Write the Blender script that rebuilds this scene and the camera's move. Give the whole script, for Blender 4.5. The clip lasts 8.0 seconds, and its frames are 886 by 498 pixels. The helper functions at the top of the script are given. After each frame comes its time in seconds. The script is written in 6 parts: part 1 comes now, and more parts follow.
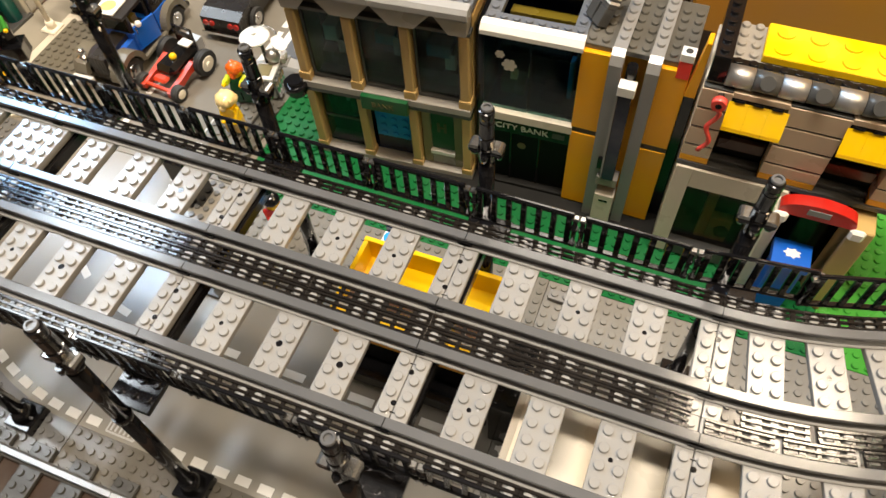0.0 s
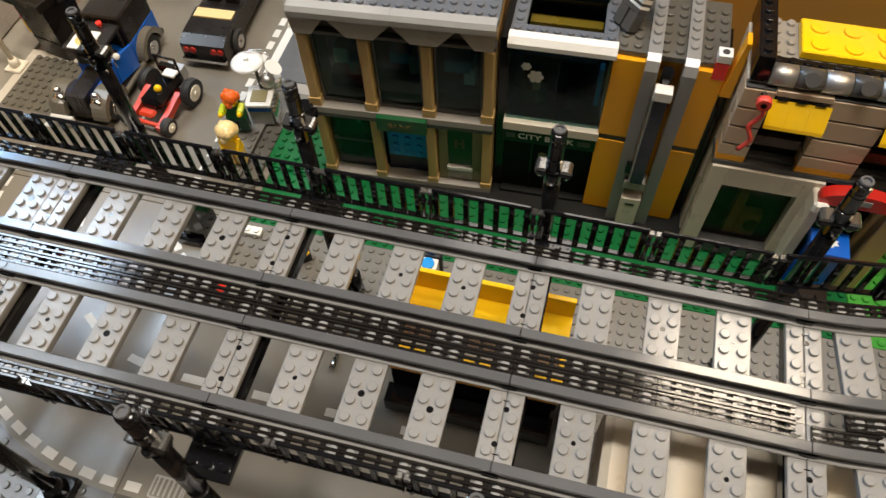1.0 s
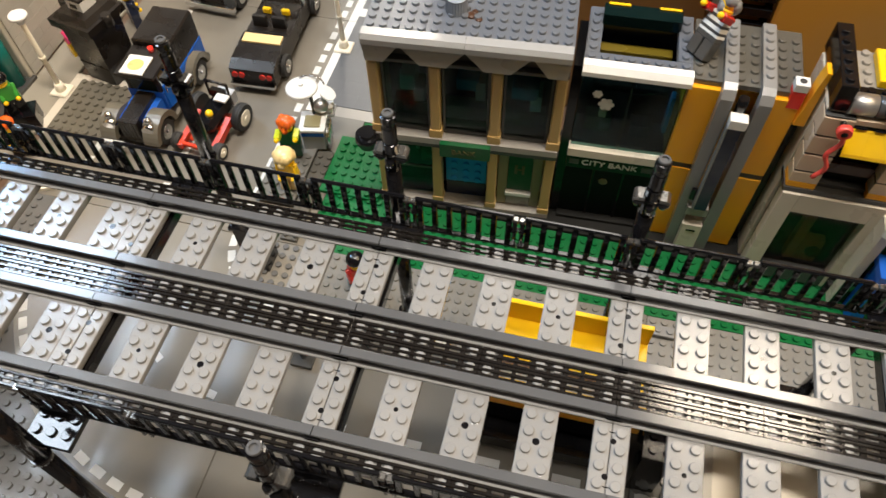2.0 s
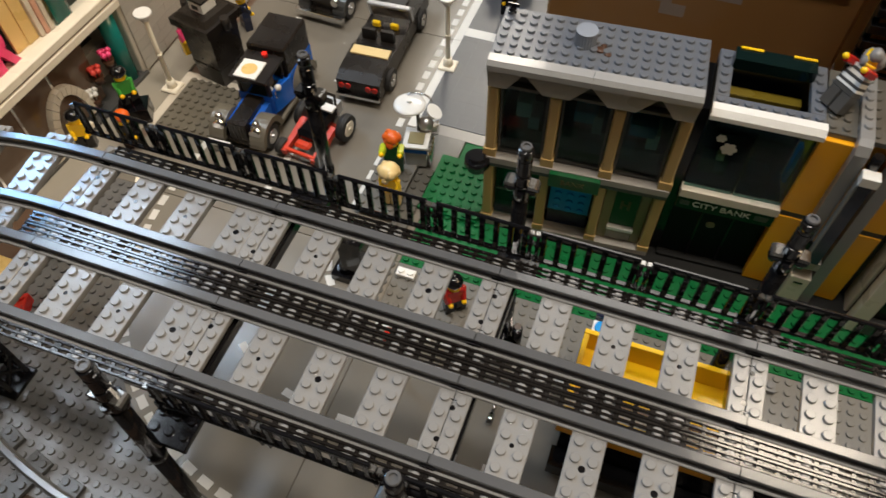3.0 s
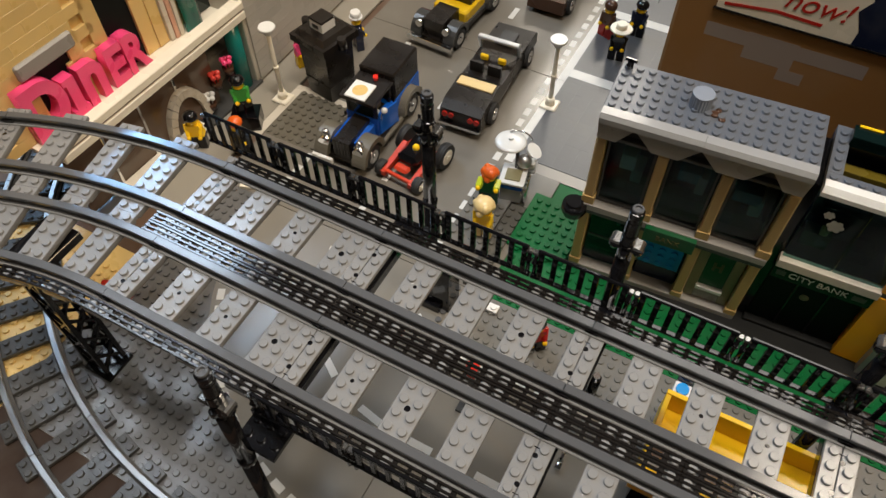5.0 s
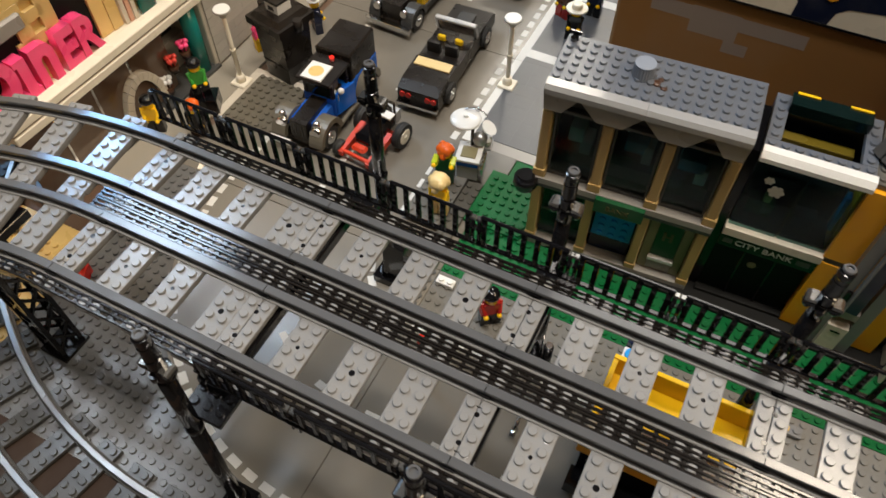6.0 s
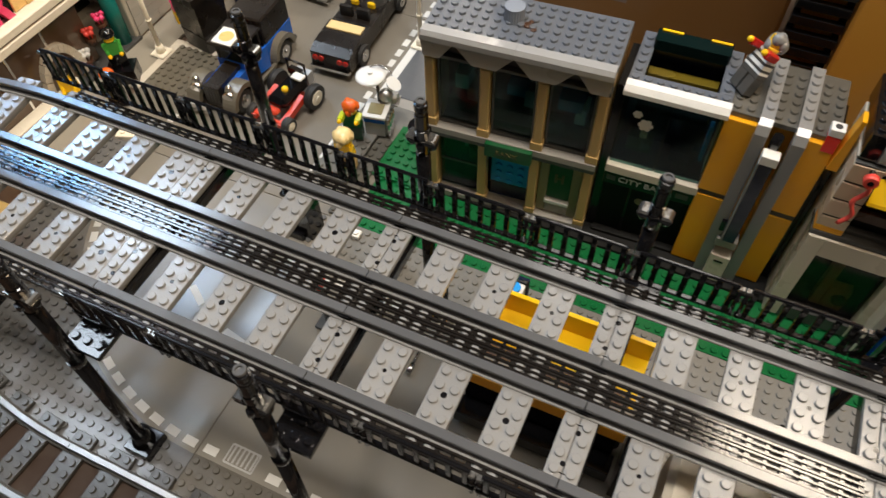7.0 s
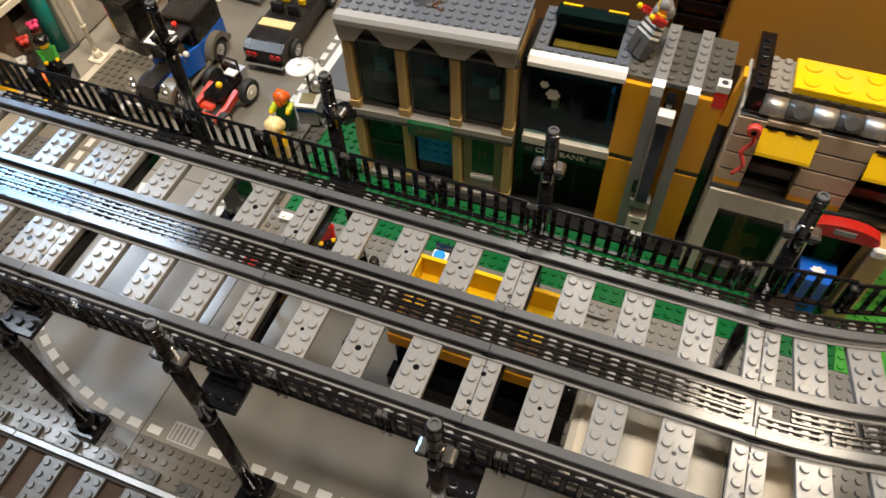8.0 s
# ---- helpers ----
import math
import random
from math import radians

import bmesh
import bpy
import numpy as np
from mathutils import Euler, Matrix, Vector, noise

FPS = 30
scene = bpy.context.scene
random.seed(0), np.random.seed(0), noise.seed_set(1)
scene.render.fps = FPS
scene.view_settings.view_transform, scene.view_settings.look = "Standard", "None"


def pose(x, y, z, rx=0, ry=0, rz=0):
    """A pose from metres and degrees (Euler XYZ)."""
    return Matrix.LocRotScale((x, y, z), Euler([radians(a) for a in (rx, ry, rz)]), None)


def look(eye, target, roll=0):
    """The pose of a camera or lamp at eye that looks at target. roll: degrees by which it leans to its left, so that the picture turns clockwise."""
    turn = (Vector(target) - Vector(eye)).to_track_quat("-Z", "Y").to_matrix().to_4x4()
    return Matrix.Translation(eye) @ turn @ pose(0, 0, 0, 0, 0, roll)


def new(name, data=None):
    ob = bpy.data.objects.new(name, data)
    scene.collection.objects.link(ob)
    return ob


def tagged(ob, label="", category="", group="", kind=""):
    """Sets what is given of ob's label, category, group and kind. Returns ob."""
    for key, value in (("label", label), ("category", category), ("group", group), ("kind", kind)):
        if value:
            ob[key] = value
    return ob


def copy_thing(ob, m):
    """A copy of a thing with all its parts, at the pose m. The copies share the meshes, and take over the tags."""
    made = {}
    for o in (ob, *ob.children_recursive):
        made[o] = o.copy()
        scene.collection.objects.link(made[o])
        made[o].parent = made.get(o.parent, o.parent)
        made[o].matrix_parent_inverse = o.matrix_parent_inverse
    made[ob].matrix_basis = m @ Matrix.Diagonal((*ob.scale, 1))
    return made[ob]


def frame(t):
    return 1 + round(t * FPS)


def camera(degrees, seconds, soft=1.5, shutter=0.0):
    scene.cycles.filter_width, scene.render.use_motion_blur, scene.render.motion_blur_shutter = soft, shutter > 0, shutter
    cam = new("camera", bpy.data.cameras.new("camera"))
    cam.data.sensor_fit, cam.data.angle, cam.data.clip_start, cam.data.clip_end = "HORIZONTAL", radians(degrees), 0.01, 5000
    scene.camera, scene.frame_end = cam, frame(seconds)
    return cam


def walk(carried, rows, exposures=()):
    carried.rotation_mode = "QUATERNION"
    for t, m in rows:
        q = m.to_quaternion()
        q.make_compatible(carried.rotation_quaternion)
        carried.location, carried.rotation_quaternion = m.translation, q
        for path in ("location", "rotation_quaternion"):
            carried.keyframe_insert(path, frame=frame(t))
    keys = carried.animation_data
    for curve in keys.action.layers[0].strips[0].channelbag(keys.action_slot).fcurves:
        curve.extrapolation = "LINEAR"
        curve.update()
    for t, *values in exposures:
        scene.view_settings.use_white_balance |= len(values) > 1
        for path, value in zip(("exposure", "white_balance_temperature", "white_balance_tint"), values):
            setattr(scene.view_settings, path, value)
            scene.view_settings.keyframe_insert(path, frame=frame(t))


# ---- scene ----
U = 0.008                     # stud pitch of the toy bricks; plans below are in studs
T = 17.375                    # top of the raised track's sleepers, in studs
cam = camera(62.1, 8.0, soft=1.5, shutter=0.3)
PATH = [
    (0, (0.334, -0.111, 0.452), (-0.135, 0.887, -1.217), -4.7),
    (0.5, (0.304, -0.106, 0.451), (-0.079, 0.917, -1.224), -4.3),
    (1, (0.267, -0.11, 0.452), (-0.046, 0.929, -1.228), -2.9),
    (1.5, (0.24, -0.115, 0.454), (-0.041, 0.95, -1.216), -1.9),
    (1.7, (0.23, -0.116, 0.454), (-0.054, 0.961, -1.207), -1.9),
    (2.8, (0.183, -0.121, 0.459), (-0.194, 0.959, -1.182), -0.7),
    (3, (0.175, -0.12, 0.46), (-0.237, 0.955, -1.175), -1.2),
    (3.5, (0.157, -0.122, 0.465), (-0.342, 0.943, -1.152), -1.3),
    (4, (0.147, -0.124, 0.468), (-0.389, 0.932, -1.144), -0.2),
    (5.3, (0.158, -0.124, 0.477), (-0.418, 0.916, -1.131), -0.8),
    (5.5, (0.162, -0.123, 0.474), (-0.397, 0.937, -1.128), 0.2),
    (6, (0.179, -0.128, 0.471), (-0.35, 0.926, -1.144), 0.0),
    (6.5, (0.218, -0.131, 0.466), (-0.292, 0.902, -1.17), -0.8),
    (7, (0.258, -0.132, 0.468), (-0.248, 0.91, -1.163), -1.7),
    (7.5, (0.292, -0.14, 0.47), (-0.21, 0.908, -1.158), -1.5),
    (8, (0.305, -0.149, 0.471), (-0.155, 0.932, -1.148), -2.7),
]
walk(cam, [(t, look(eye, target, roll)) for t, eye, target, roll in PATH],
     exposures=[(0, 0.90, 6800, 10), (0.5, 0.26, 6600, 10), (1.0, 0.34, 6450, 10), (1.5, 0.80, 6350, 10), (3.0, 0.0, 6300, 10), (3.5, -0.05, 6250, 10), (5.5, -0.03, 6250, 10),
                (6.5, 0.17, 6300, 10), (7.0, 0.27, 6300, 10), (7.5, 0.72, 6350, 10), (8.0, 0.46, 6450, 10)])

# ---- world and light ----
world = bpy.data.worlds.new("room_air")
scene.world = world
world.use_nodes = True
world.node_tree.nodes["Background"].inputs[0].default_value = (0.9, 0.93, 1.0, 1)
world.node_tree.nodes["Background"].inputs[1].default_value = 0.02


def ceiling_lamp(x, y, z, sx, sy, watts, colour, turn=0):
    d = bpy.data.lights.new("lamp_light", "AREA")
    d.shape, d.size, d.size_y, d.energy, d.color = "RECTANGLE", sx, sy, watts, colour
    ob = new("lamp_light", d)
    ob.matrix_world = pose(x, y, z, 0, 0, turn)
    return ob


# unseen lamps, several placed from their reflections on the track and road
LAMPS = [(-1.55, 0.98, 2.05, 0.50, 0.34, 13, (0.66, 0.82, 1.0)),
         (-1.38, 0.34, 2.05, 0.60, 0.34, 10, (0.80, 0.90, 1.0)),
         (-2.12, 1.16, 2.05, 0.42, 0.30, 21, (0.30, 0.60, 1.0)),
         (0.88, 1.02, 2.05, 0.46, 0.28, 11, (1.0, 0.84, 0.64)),
         (-0.35, 2.62, 2.05, 0.8, 0.42, 40, (1.0, 0.89, 0.73)),
         (1.90, 0.20, 2.05, 0.40, 1.2, 28, (1.0, 0.74, 0.45)),
         (1.20, -0.60, 2.05, 1.2, 0.30, 3, (1.0, 0.86, 0.66)),
         (0.40, 1.44, 2.05, 1.0, 0.34, 6, (1.0, 0.93, 0.83)),
         # overhead fill, added to brighten the layout
         (0.20, 0.05, 2.05, 0.9, 0.20, 31, (1.0, 0.91, 0.80))]
for lamp in LAMPS:
    ceiling_lamp(*lamp)

# ---- materials ----
def plastic(name, colour, rough=0.22, metal=0.0, vary=0.06, dust=0.10, scale=1.0, coat=0.0, wave=0.0, gloss=0.5):
    """Moulded toy plastic: slight tint from piece to piece, faint scuffs and dust, fine relief."""
    m = bpy.data.materials.new(name)
    m.use_nodes = True
    nt, p = m.node_tree, m.node_tree.nodes["Principled BSDF"]
    link = nt.links.new

    def node(kind, **k):
        n = nt.nodes.new(kind)
        for key, value in k.items():
            n.inputs[key].default_value = value
        return n
    geo = node("ShaderNodeTexCoord")
    info = node("ShaderNodeObjectInfo")
    big = node("ShaderNodeTexNoise", Scale=38.0 * scale, Detail=3.0)
    fine = node("ShaderNodeTexNoise", Scale=900.0 * scale, Detail=2.0)
    for n in (big, fine):
        link(geo.outputs["Object"], n.inputs["Vector"])
    # piece tint
    val = node("ShaderNodeMapRange")
    val.inputs[3].default_value, val.inputs[4].default_value = 1 - vary, 1 + vary
    link(info.outputs["Random"], val.inputs[0])
    hsv = node("ShaderNodeHueSaturation", Color=(*colour, 1))
    link(val.outputs[0], hsv.inputs["Value"])
    # dust veil in broad patches
    ramp = node("ShaderNodeMapRange")
    ramp.inputs[1].default_value, ramp.inputs[2].default_value = 0.45, 0.75
    ramp.inputs[3].default_value, ramp.inputs[4].default_value = 0.0, dust
    link(big.outputs[0], ramp.inputs[0])
    mix = nt.nodes.new("ShaderNodeMix")
    mix.data_type = "RGBA"
    mix.inputs[7].default_value = (0.30, 0.28, 0.25, 1)
    link(ramp.outputs[0], mix.inputs[0])
    link(hsv.outputs[0], mix.inputs[6])
    link(mix.outputs[2], p.inputs["Base Color"])
    rr = node("ShaderNodeMapRange")
    rr.inputs[3].default_value, rr.inputs[4].default_value = rough * 0.75, min(1, rough * 1.5)
    link(big.outputs[0], rr.inputs[0])
    link(rr.outputs[0], p.inputs["Roughness"])
    bump = node("ShaderNodeBump", Strength=0.06, Distance=0.0004)
    link(fine.outputs[0], bump.inputs["Height"])
    link(bump.outputs[0], p.inputs["Normal"])
    p.inputs["Metallic"].default_value = metal
    p.inputs["Coat Weight"].default_value = coat
    p.inputs["Specular IOR Level"].default_value = gloss
    if wave:                             # a baseplate that lies slightly warped
        w = node("ShaderNodeTexWave", Scale=5.0, Distortion=0.9, Detail=1.0)
        link(geo.outputs["Object"], w.inputs["Vector"])
        b2 = node("ShaderNodeBump", Strength=wave, Distance=0.004)
        link(w.outputs["Fac"], b2.inputs["Height"])
        link(bump.outputs[0], b2.inputs["Normal"])
        link(b2.outputs[0], p.inputs["Normal"])
    return m


LGREY = plastic("light_grey_plastic", (0.226, 0.224, 0.219), 0.155)
DGREY = plastic("dark_grey_plastic", (0.06, 0.06, 0.058), 0.2)
# verge grey toned by place: darker copy where the curve is less lit
CURVEVERGE = plastic("curve_grey_shaded_plastic", (0.12, 0.12, 0.12), 0.17)
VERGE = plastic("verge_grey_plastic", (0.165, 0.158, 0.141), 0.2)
# ground before the buildings: their shade is put into this near-black colour
FRONTWALK = plastic("shade_black_plastic", (0.010, 0.010, 0.009), 0.75, dust=0.03, gloss=0.2)
# lighter copy of the verge grey, with the studs' sheen in the colour
ENDVERGE = plastic("end_grey_sheen_plastic", (0.205, 0.196, 0.176), 0.18)
RAIL = plastic("rail_grey_plastic", (0.088, 0.090, 0.094), 0.12, dust=0.05)
BLACK = plastic("black_plastic", (0.005, 0.005, 0.006), 0.09, dust=0.008)
JET = plastic("satin_black_plastic", (0.0115, 0.0088, 0.0070), 0.25, dust=0.02)
# metallic grey that stands for highlights on glossy black pieces
GLINTGREY = plastic("glint_grey_plastic", (0.24, 0.236, 0.225), 0.14, metal=0.85, dust=0.01)
DECK = plastic("deck_black_plastic", (0.011, 0.0095, 0.0085), 0.085, dust=0.015)
GREEN = plastic("green_plastic", (0.002, 0.108, 0.026), 0.38, dust=0.04, gloss=0.22)
LIME = plastic("bright_green_plastic", (0.05, 0.30, 0.04), 0.24)
YELLOWGREEN = plastic("yellow_green_plastic", (0.50, 0.58, 0.02), 0.26)
DGREEN = plastic("dark_green_plastic", (0.008, 0.06, 0.03), 0.22)
TAN = plastic("tan_plastic", (0.74, 0.51, 0.18), 0.26)
BUFF = plastic("buff_plastic", (0.62, 0.56, 0.46), 0.26)
YELLOW = plastic("yellow_plastic", (0.95, 0.58, 0.005), 0.22)
AMBER = plastic("amber_plastic", (0.92, 0.41, 0.005), 0.32)
RED = plastic("red_plastic", (0.45, 0.016, 0.01), 0.2)
KARTRED = plastic("orange_red_plastic", (0.60, 0.045, 0.012), 0.3)
CORAL = plastic("coral_plastic", (0.75, 0.07, 0.05), 0.22)
PINK = plastic("pink_plastic", (0.90, 0.07, 0.22), 0.26)
WHITE = plastic("white_plastic", (0.78, 0.77, 0.73), 0.22)
SALMON = plastic("salmon_plastic", (0.66, 0.36, 0.25), 0.26)
CREAM = plastic("cream_plastic", (0.86, 0.79, 0.64), 0.26)
BLUE = plastic("blue_plastic", (0.006, 0.11, 0.55), 0.2)
AZURE = plastic("azure_plastic", (0.02, 0.22, 0.42), 0.22)
TEAL = plastic("teal_plastic", (0.005, 0.20, 0.17), 0.22)
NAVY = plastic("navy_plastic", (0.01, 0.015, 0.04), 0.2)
BROWN = plastic("brown_plastic", (0.07, 0.03, 0.015), 0.26)
ORANGE = plastic("orange_plastic", (0.75, 0.12, 0.01), 0.24)
BRICKTAN = plastic("dull_tan_plastic", (0.60, 0.465, 0.325), 0.26)
STONE = plastic("pale_stone_plastic", (0.46, 0.43, 0.375), 0.26)
BRICKGREY = plastic("stone_grey_plastic", (0.30, 0.28, 0.25), 0.26)
SILVER = plastic("silver_plastic", (0.52, 0.52, 0.52), 0.38, metal=0.9, dust=0.02)
TORN = plastic("torn_paper", (0.26, 0.215, 0.19), 0.6)
CHROME = plastic("chrome", (0.75, 0.76, 0.78), 0.10, metal=1.0, dust=0.02)
STEEL = plastic("rail_steel", (0.38, 0.38, 0.375), 0.34, metal=1.0, dust=0.02)
RUBBER = plastic("tyre_rubber", (0.018, 0.018, 0.018), 0.6)
ROADM = plastic("road_plate", (0.205, 0.188, 0.157), 0.20, vary=0.0, dust=0.12, wave=0.30)
FARROAD = plastic("far_road_plate", (0.18, 0.163, 0.135), 0.2, vary=0.0, dust=0.12, wave=0.12)
PAVE = plastic("pavement_grey", (0.088, 0.092, 0.098), 0.34, vary=0.03)
MARK = plastic("road_paint", (0.62, 0.61, 0.57), 0.3)
LIGHTMARK = plastic("pale_grey_print", (0.40, 0.39, 0.37), 0.3)
REDGLASS = plastic("red_clear_plastic", (0.88, 0.03, 0.018), 0.1, coat=0.5)
OLIVE = plastic("olive_print", (0.24, 0.21, 0.11), 0.3)
TAUPE = plastic("taupe_pavement", (0.31, 0.28, 0.225), 0.18, vary=0.02)
ROOF = plastic("blue_grey_plastic", (0.115, 0.127, 0.148), 0.32, vary=0.03)
DRUM = plastic("pale_blue_grey_plastic", (0.27, 0.30, 0.35), 0.22)
PALE = plastic("pale_grey_plastic", (0.35, 0.35, 0.345), 0.17)
TOWERTOP = plastic("taupe_grey_plastic", (0.10, 0.094, 0.08), 0.2)
# brown verge with the shade on the near side mixed into the colour
NEARVERGE = plastic("brown_grey_shaded_plastic", (0.095, 0.085, 0.068), 0.2)
BOARD = plastic("dark_stained_board", (0.032, 0.016, 0.008), 0.85)
DULLYELLOW = plastic("dull_yellow_plastic", (0.15, 0.11, 0.012), 0.25)
BANKTAN = plastic("dark_tan_plastic", (0.50, 0.335, 0.125), 0.30)
DOORGREEN = plastic("door_green_plastic", (0.004, 0.075, 0.022), 0.3, gloss=0.3)
AZUREDISC = plastic("sky_blue_plastic", (0.02, 0.30, 0.75), 0.2)
PARK = plastic("olive_grey_plastic", (0.145, 0.13, 0.10), 0.2)
DARKPANE = plastic("dark_glass_panel", (0.0015, 0.003, 0.0026), 0.5, dust=0.003, gloss=0.2)
# dark glass with its brown reflections put into the base colour
ARCHGLASS = plastic("brown_reflection_panel", (0.10, 0.062, 0.040), 0.12, coat=0.4)
DULLGOLD = plastic("dull_gold_print", (0.085, 0.075, 0.02), 0.35)
SAND = plastic("sand_plastic", (0.78, 0.58, 0.26), 0.25)
SMOKE = plastic("smoked_pane", (0.004, 0.012, 0.011), 0.07, dust=0.006)


def tinted_glass(name, colour):
    """Clear moulded panes with a tint, faintly scuffed."""
    m = plastic(name, colour, 0.03, vary=0.0, dust=0.0)
    m.node_tree.nodes["Principled BSDF"].inputs["Transmission Weight"].default_value = 1.0
    m.node_tree.nodes["Principled BSDF"].inputs["IOR"].default_value = 1.33
    return m


PANE = tinted_glass("teal_tinted_pane", (0.20, 0.46, 0.44))
BROWNPANE = tinted_glass("brown_tinted_pane", (0.34, 0.28, 0.22))


def card(name, colour):
    """Paper, paint and board: matt, broadly mottled."""
    return plastic(name, colour, 0.55, dust=0.25, scale=0.25)


CARDBOARD = card("brown_card", (0.265, 0.132, 0.038))
CARTON = card("ochre_card", (0.68, 0.33, 0.045))
# unseen walls and ceiling kept dark, so glossy pieces reflect little
WALLPAINT = card("room_paint", (0.15, 0.14, 0.125))
CEILPAINT = card("ceiling_paint", (0.24, 0.235, 0.225))
WOODTOP = card("table_board", (0.10, 0.055, 0.03))


# ---- shaping helpers (studs) ----
def cbox(bm, x0, y0, z0, x1, y1, z1, c=0.03, m=None, mi=0):
    """A box with chamfered edges; m: a matrix in studs; mi: the material slot."""
    lo, hi = (x0, y0, z0), (x1, y1, z1)
    c = min(c, 0.45 * min(b - a for a, b in zip(lo, hi)))
    vs = {}
    for sx in (0, 1):
        for sy in (0, 1):
            for sz in (0, 1):
                s = (sx, sy, sz)
                base = [(hi if s[i] else lo)[i] for i in range(3)]
                ins = [base[i] + (-c if s[i] else c) for i in range(3)]
                for ax in range(3):
                    co = [base[i] if i == ax else ins[i] for i in range(3)]
                    co = Vector(co)
                    vs[s, ax] = bm.verts.new(m @ co if m else co)

    def face(*keys):
        f = bm.faces.new([vs[k] for k in keys])
        f.material_index = mi
    for ax in range(3):
        a, b = (ax + 1) % 3, (ax + 2) % 3
        for s in (0, 1):
            q = []
            for u, v in ((0, 0), (1, 0), (1, 1), (0, 1)):
                k = [0, 0, 0]
                k[ax], k[a], k[b] = s, u, v
                q.append((tuple(k), ax))
            face(*(q if s else q[::-1]))
        for u in (0, 1):
            for v in (0, 1):
                k0, k1 = [0, 0, 0], [0, 0, 0]
                k0[a], k0[b], k1[a], k1[b], k1[ax] = u, v, u, v, 1
                q = [(tuple(k0), a), (tuple(k1), a), (tuple(k1), b), (tuple(k0), b)]
                face(*(q if (u + v) % 2 == 1 else q[::-1]))
    for sx in (0, 1):
        for sy in (0, 1):
            for sz in (0, 1):
                s = (sx, sy, sz)
                q = [(s, 0), (s, 1), (s, 2)]
                face(*(q if (sx + sy + sz) % 2 == 1 else q[::-1]))


def tube(bm, p, r0, r1, h, n=12, m=None, mi=0, smooth=True, cap0=True):
    """A round piece standing at p, radius r0 below and r1 above, along z or turned by m about p."""
    rot = m or Matrix()
    p = Vector(p)
    lo = [bm.verts.new(p + rot @ Vector((r0 * math.cos(a), r0 * math.sin(a), 0))) for a in (2 * math.pi * i / n for i in range(n))]
    hi = [bm.verts.new(p + rot @ Vector((r1 * math.cos(a), r1 * math.sin(a), h))) for a in (2 * math.pi * i / n for i in range(n))]
    for i in range(n):
        f = bm.faces.new((lo[i], lo[(i + 1) % n], hi[(i + 1) % n], hi[i]))
        f.material_index, f.smooth = mi, smooth
    f = bm.faces.new(hi)
    f.material_index = mi
    if cap0:
        f = bm.faces.new(lo[::-1])
        f.material_index = mi


ALONGX = Matrix.Rotation(math.pi / 2, 4, "Y")
ALONGY = Matrix.Rotation(-math.pi / 2, 4, "X")


def stud(bm, x, y, z, n=12, mi=0, r=0.3, h=0.2125):
    ring = []
    for rr, zz in ((r, 0), (r, h - 0.03), (r - 0.03, h)):
        ring.append([bm.verts.new((x + rr * math.cos(2 * math.pi * i / n), y + rr * math.sin(2 * math.pi * i / n), z + zz)) for i in range(n)])
    for a, b in zip(ring, ring[1:]):
        for i in range(n):
            f = bm.faces.new((a[i], a[(i + 1) % n], b[(i + 1) % n], b[i]))
            f.smooth, f.material_index = True, mi
    f = bm.faces.new(ring[-1])
    f.material_index = mi


def ball(bm, p, r, mi=0, n=10, sq=(1, 1, 1)):
    v = bmesh.ops.create_uvsphere(bm, u_segments=n, v_segments=n // 2 + 1, radius=r, matrix=Matrix.Translation(p) @ Matrix.Diagonal((*sq, 1)))["verts"]
    for f in {f for w in v for f in w.link_faces}:
        f.material_index, f.smooth = mi, True


def prism(bm, pts, z0, z1, mi=0, m=None):
    """An outline in the xy plane (anticlockwise) drawn up from z0 to z1."""
    lo = [bm.verts.new(m @ Vector((x, y, z0)) if m else (x, y, z0)) for x, y in pts]
    hi = [bm.verts.new(m @ Vector((x, y, z1)) if m else (x, y, z1)) for x, y in pts]
    fs = [bm.faces.new(hi), bm.faces.new(lo[::-1])]
    for i in range(len(pts)):
        j = (i + 1) % len(pts)
        fs.append(bm.faces.new((lo[i], lo[j], hi[j], hi[i])))
    for f in fs:
        f.material_index = mi


SIDE = Matrix(((0, 0, 1, 0), (1, 0, 0, 0), (0, 1, 0, 0), (0, 0, 0, 1)))   # outline (y, z) drawn along x
UPXZ = Matrix.Rotation(math.pi / 2, 4, "X")       # outline (x, z) drawn along -y


def to_mesh(name, bm, mats):
    me = bpy.data.meshes.new(name)
    bmesh.ops.scale(bm, vec=(U, U, U), verts=bm.verts)
    bm.to_mesh(me)
    bm.free()
    for mm in mats if isinstance(mats, (list, tuple)) else [mats]:
        me.materials.append(mm)
    return me


def part(name, bm, mats, parent=None, label="", at=(0, 0, 0), rz=0):
    """Links a bmesh (or a mesh that is shared) as one mesh object under a thing or a part."""
    me = bm if isinstance(bm, bpy.types.Mesh) else to_mesh(name, bm, mats)
    ob = new(name, me)
    ob.matrix_basis = pose(at[0] * U, at[1] * U, at[2] * U, 0, 0, rz)
    if parent:
        ob.parent = parent
    if label:
        tagged(ob, label)
    return ob


def thing(name, x, y, z, label, category, group="", rz=0, kind=""):
    ob = new(name)
    ob.empty_display_size = 0.01
    ob.matrix_basis = pose(x * U, y * U, z * U, 0, 0, rz)
    return tagged(ob, label, category, group, kind)


def at(x, y, z, rz=0):
    return pose(x * U, y * U, z * U, 0, 0, rz)


def solid(name, bm, mats, label, category="", group="", kind="", x=0, y=0, z=0, rz=0):
    ob = part(name, bm, mats, None, "", (x, y, z), rz)
    return tagged(ob, label, category, group, kind)


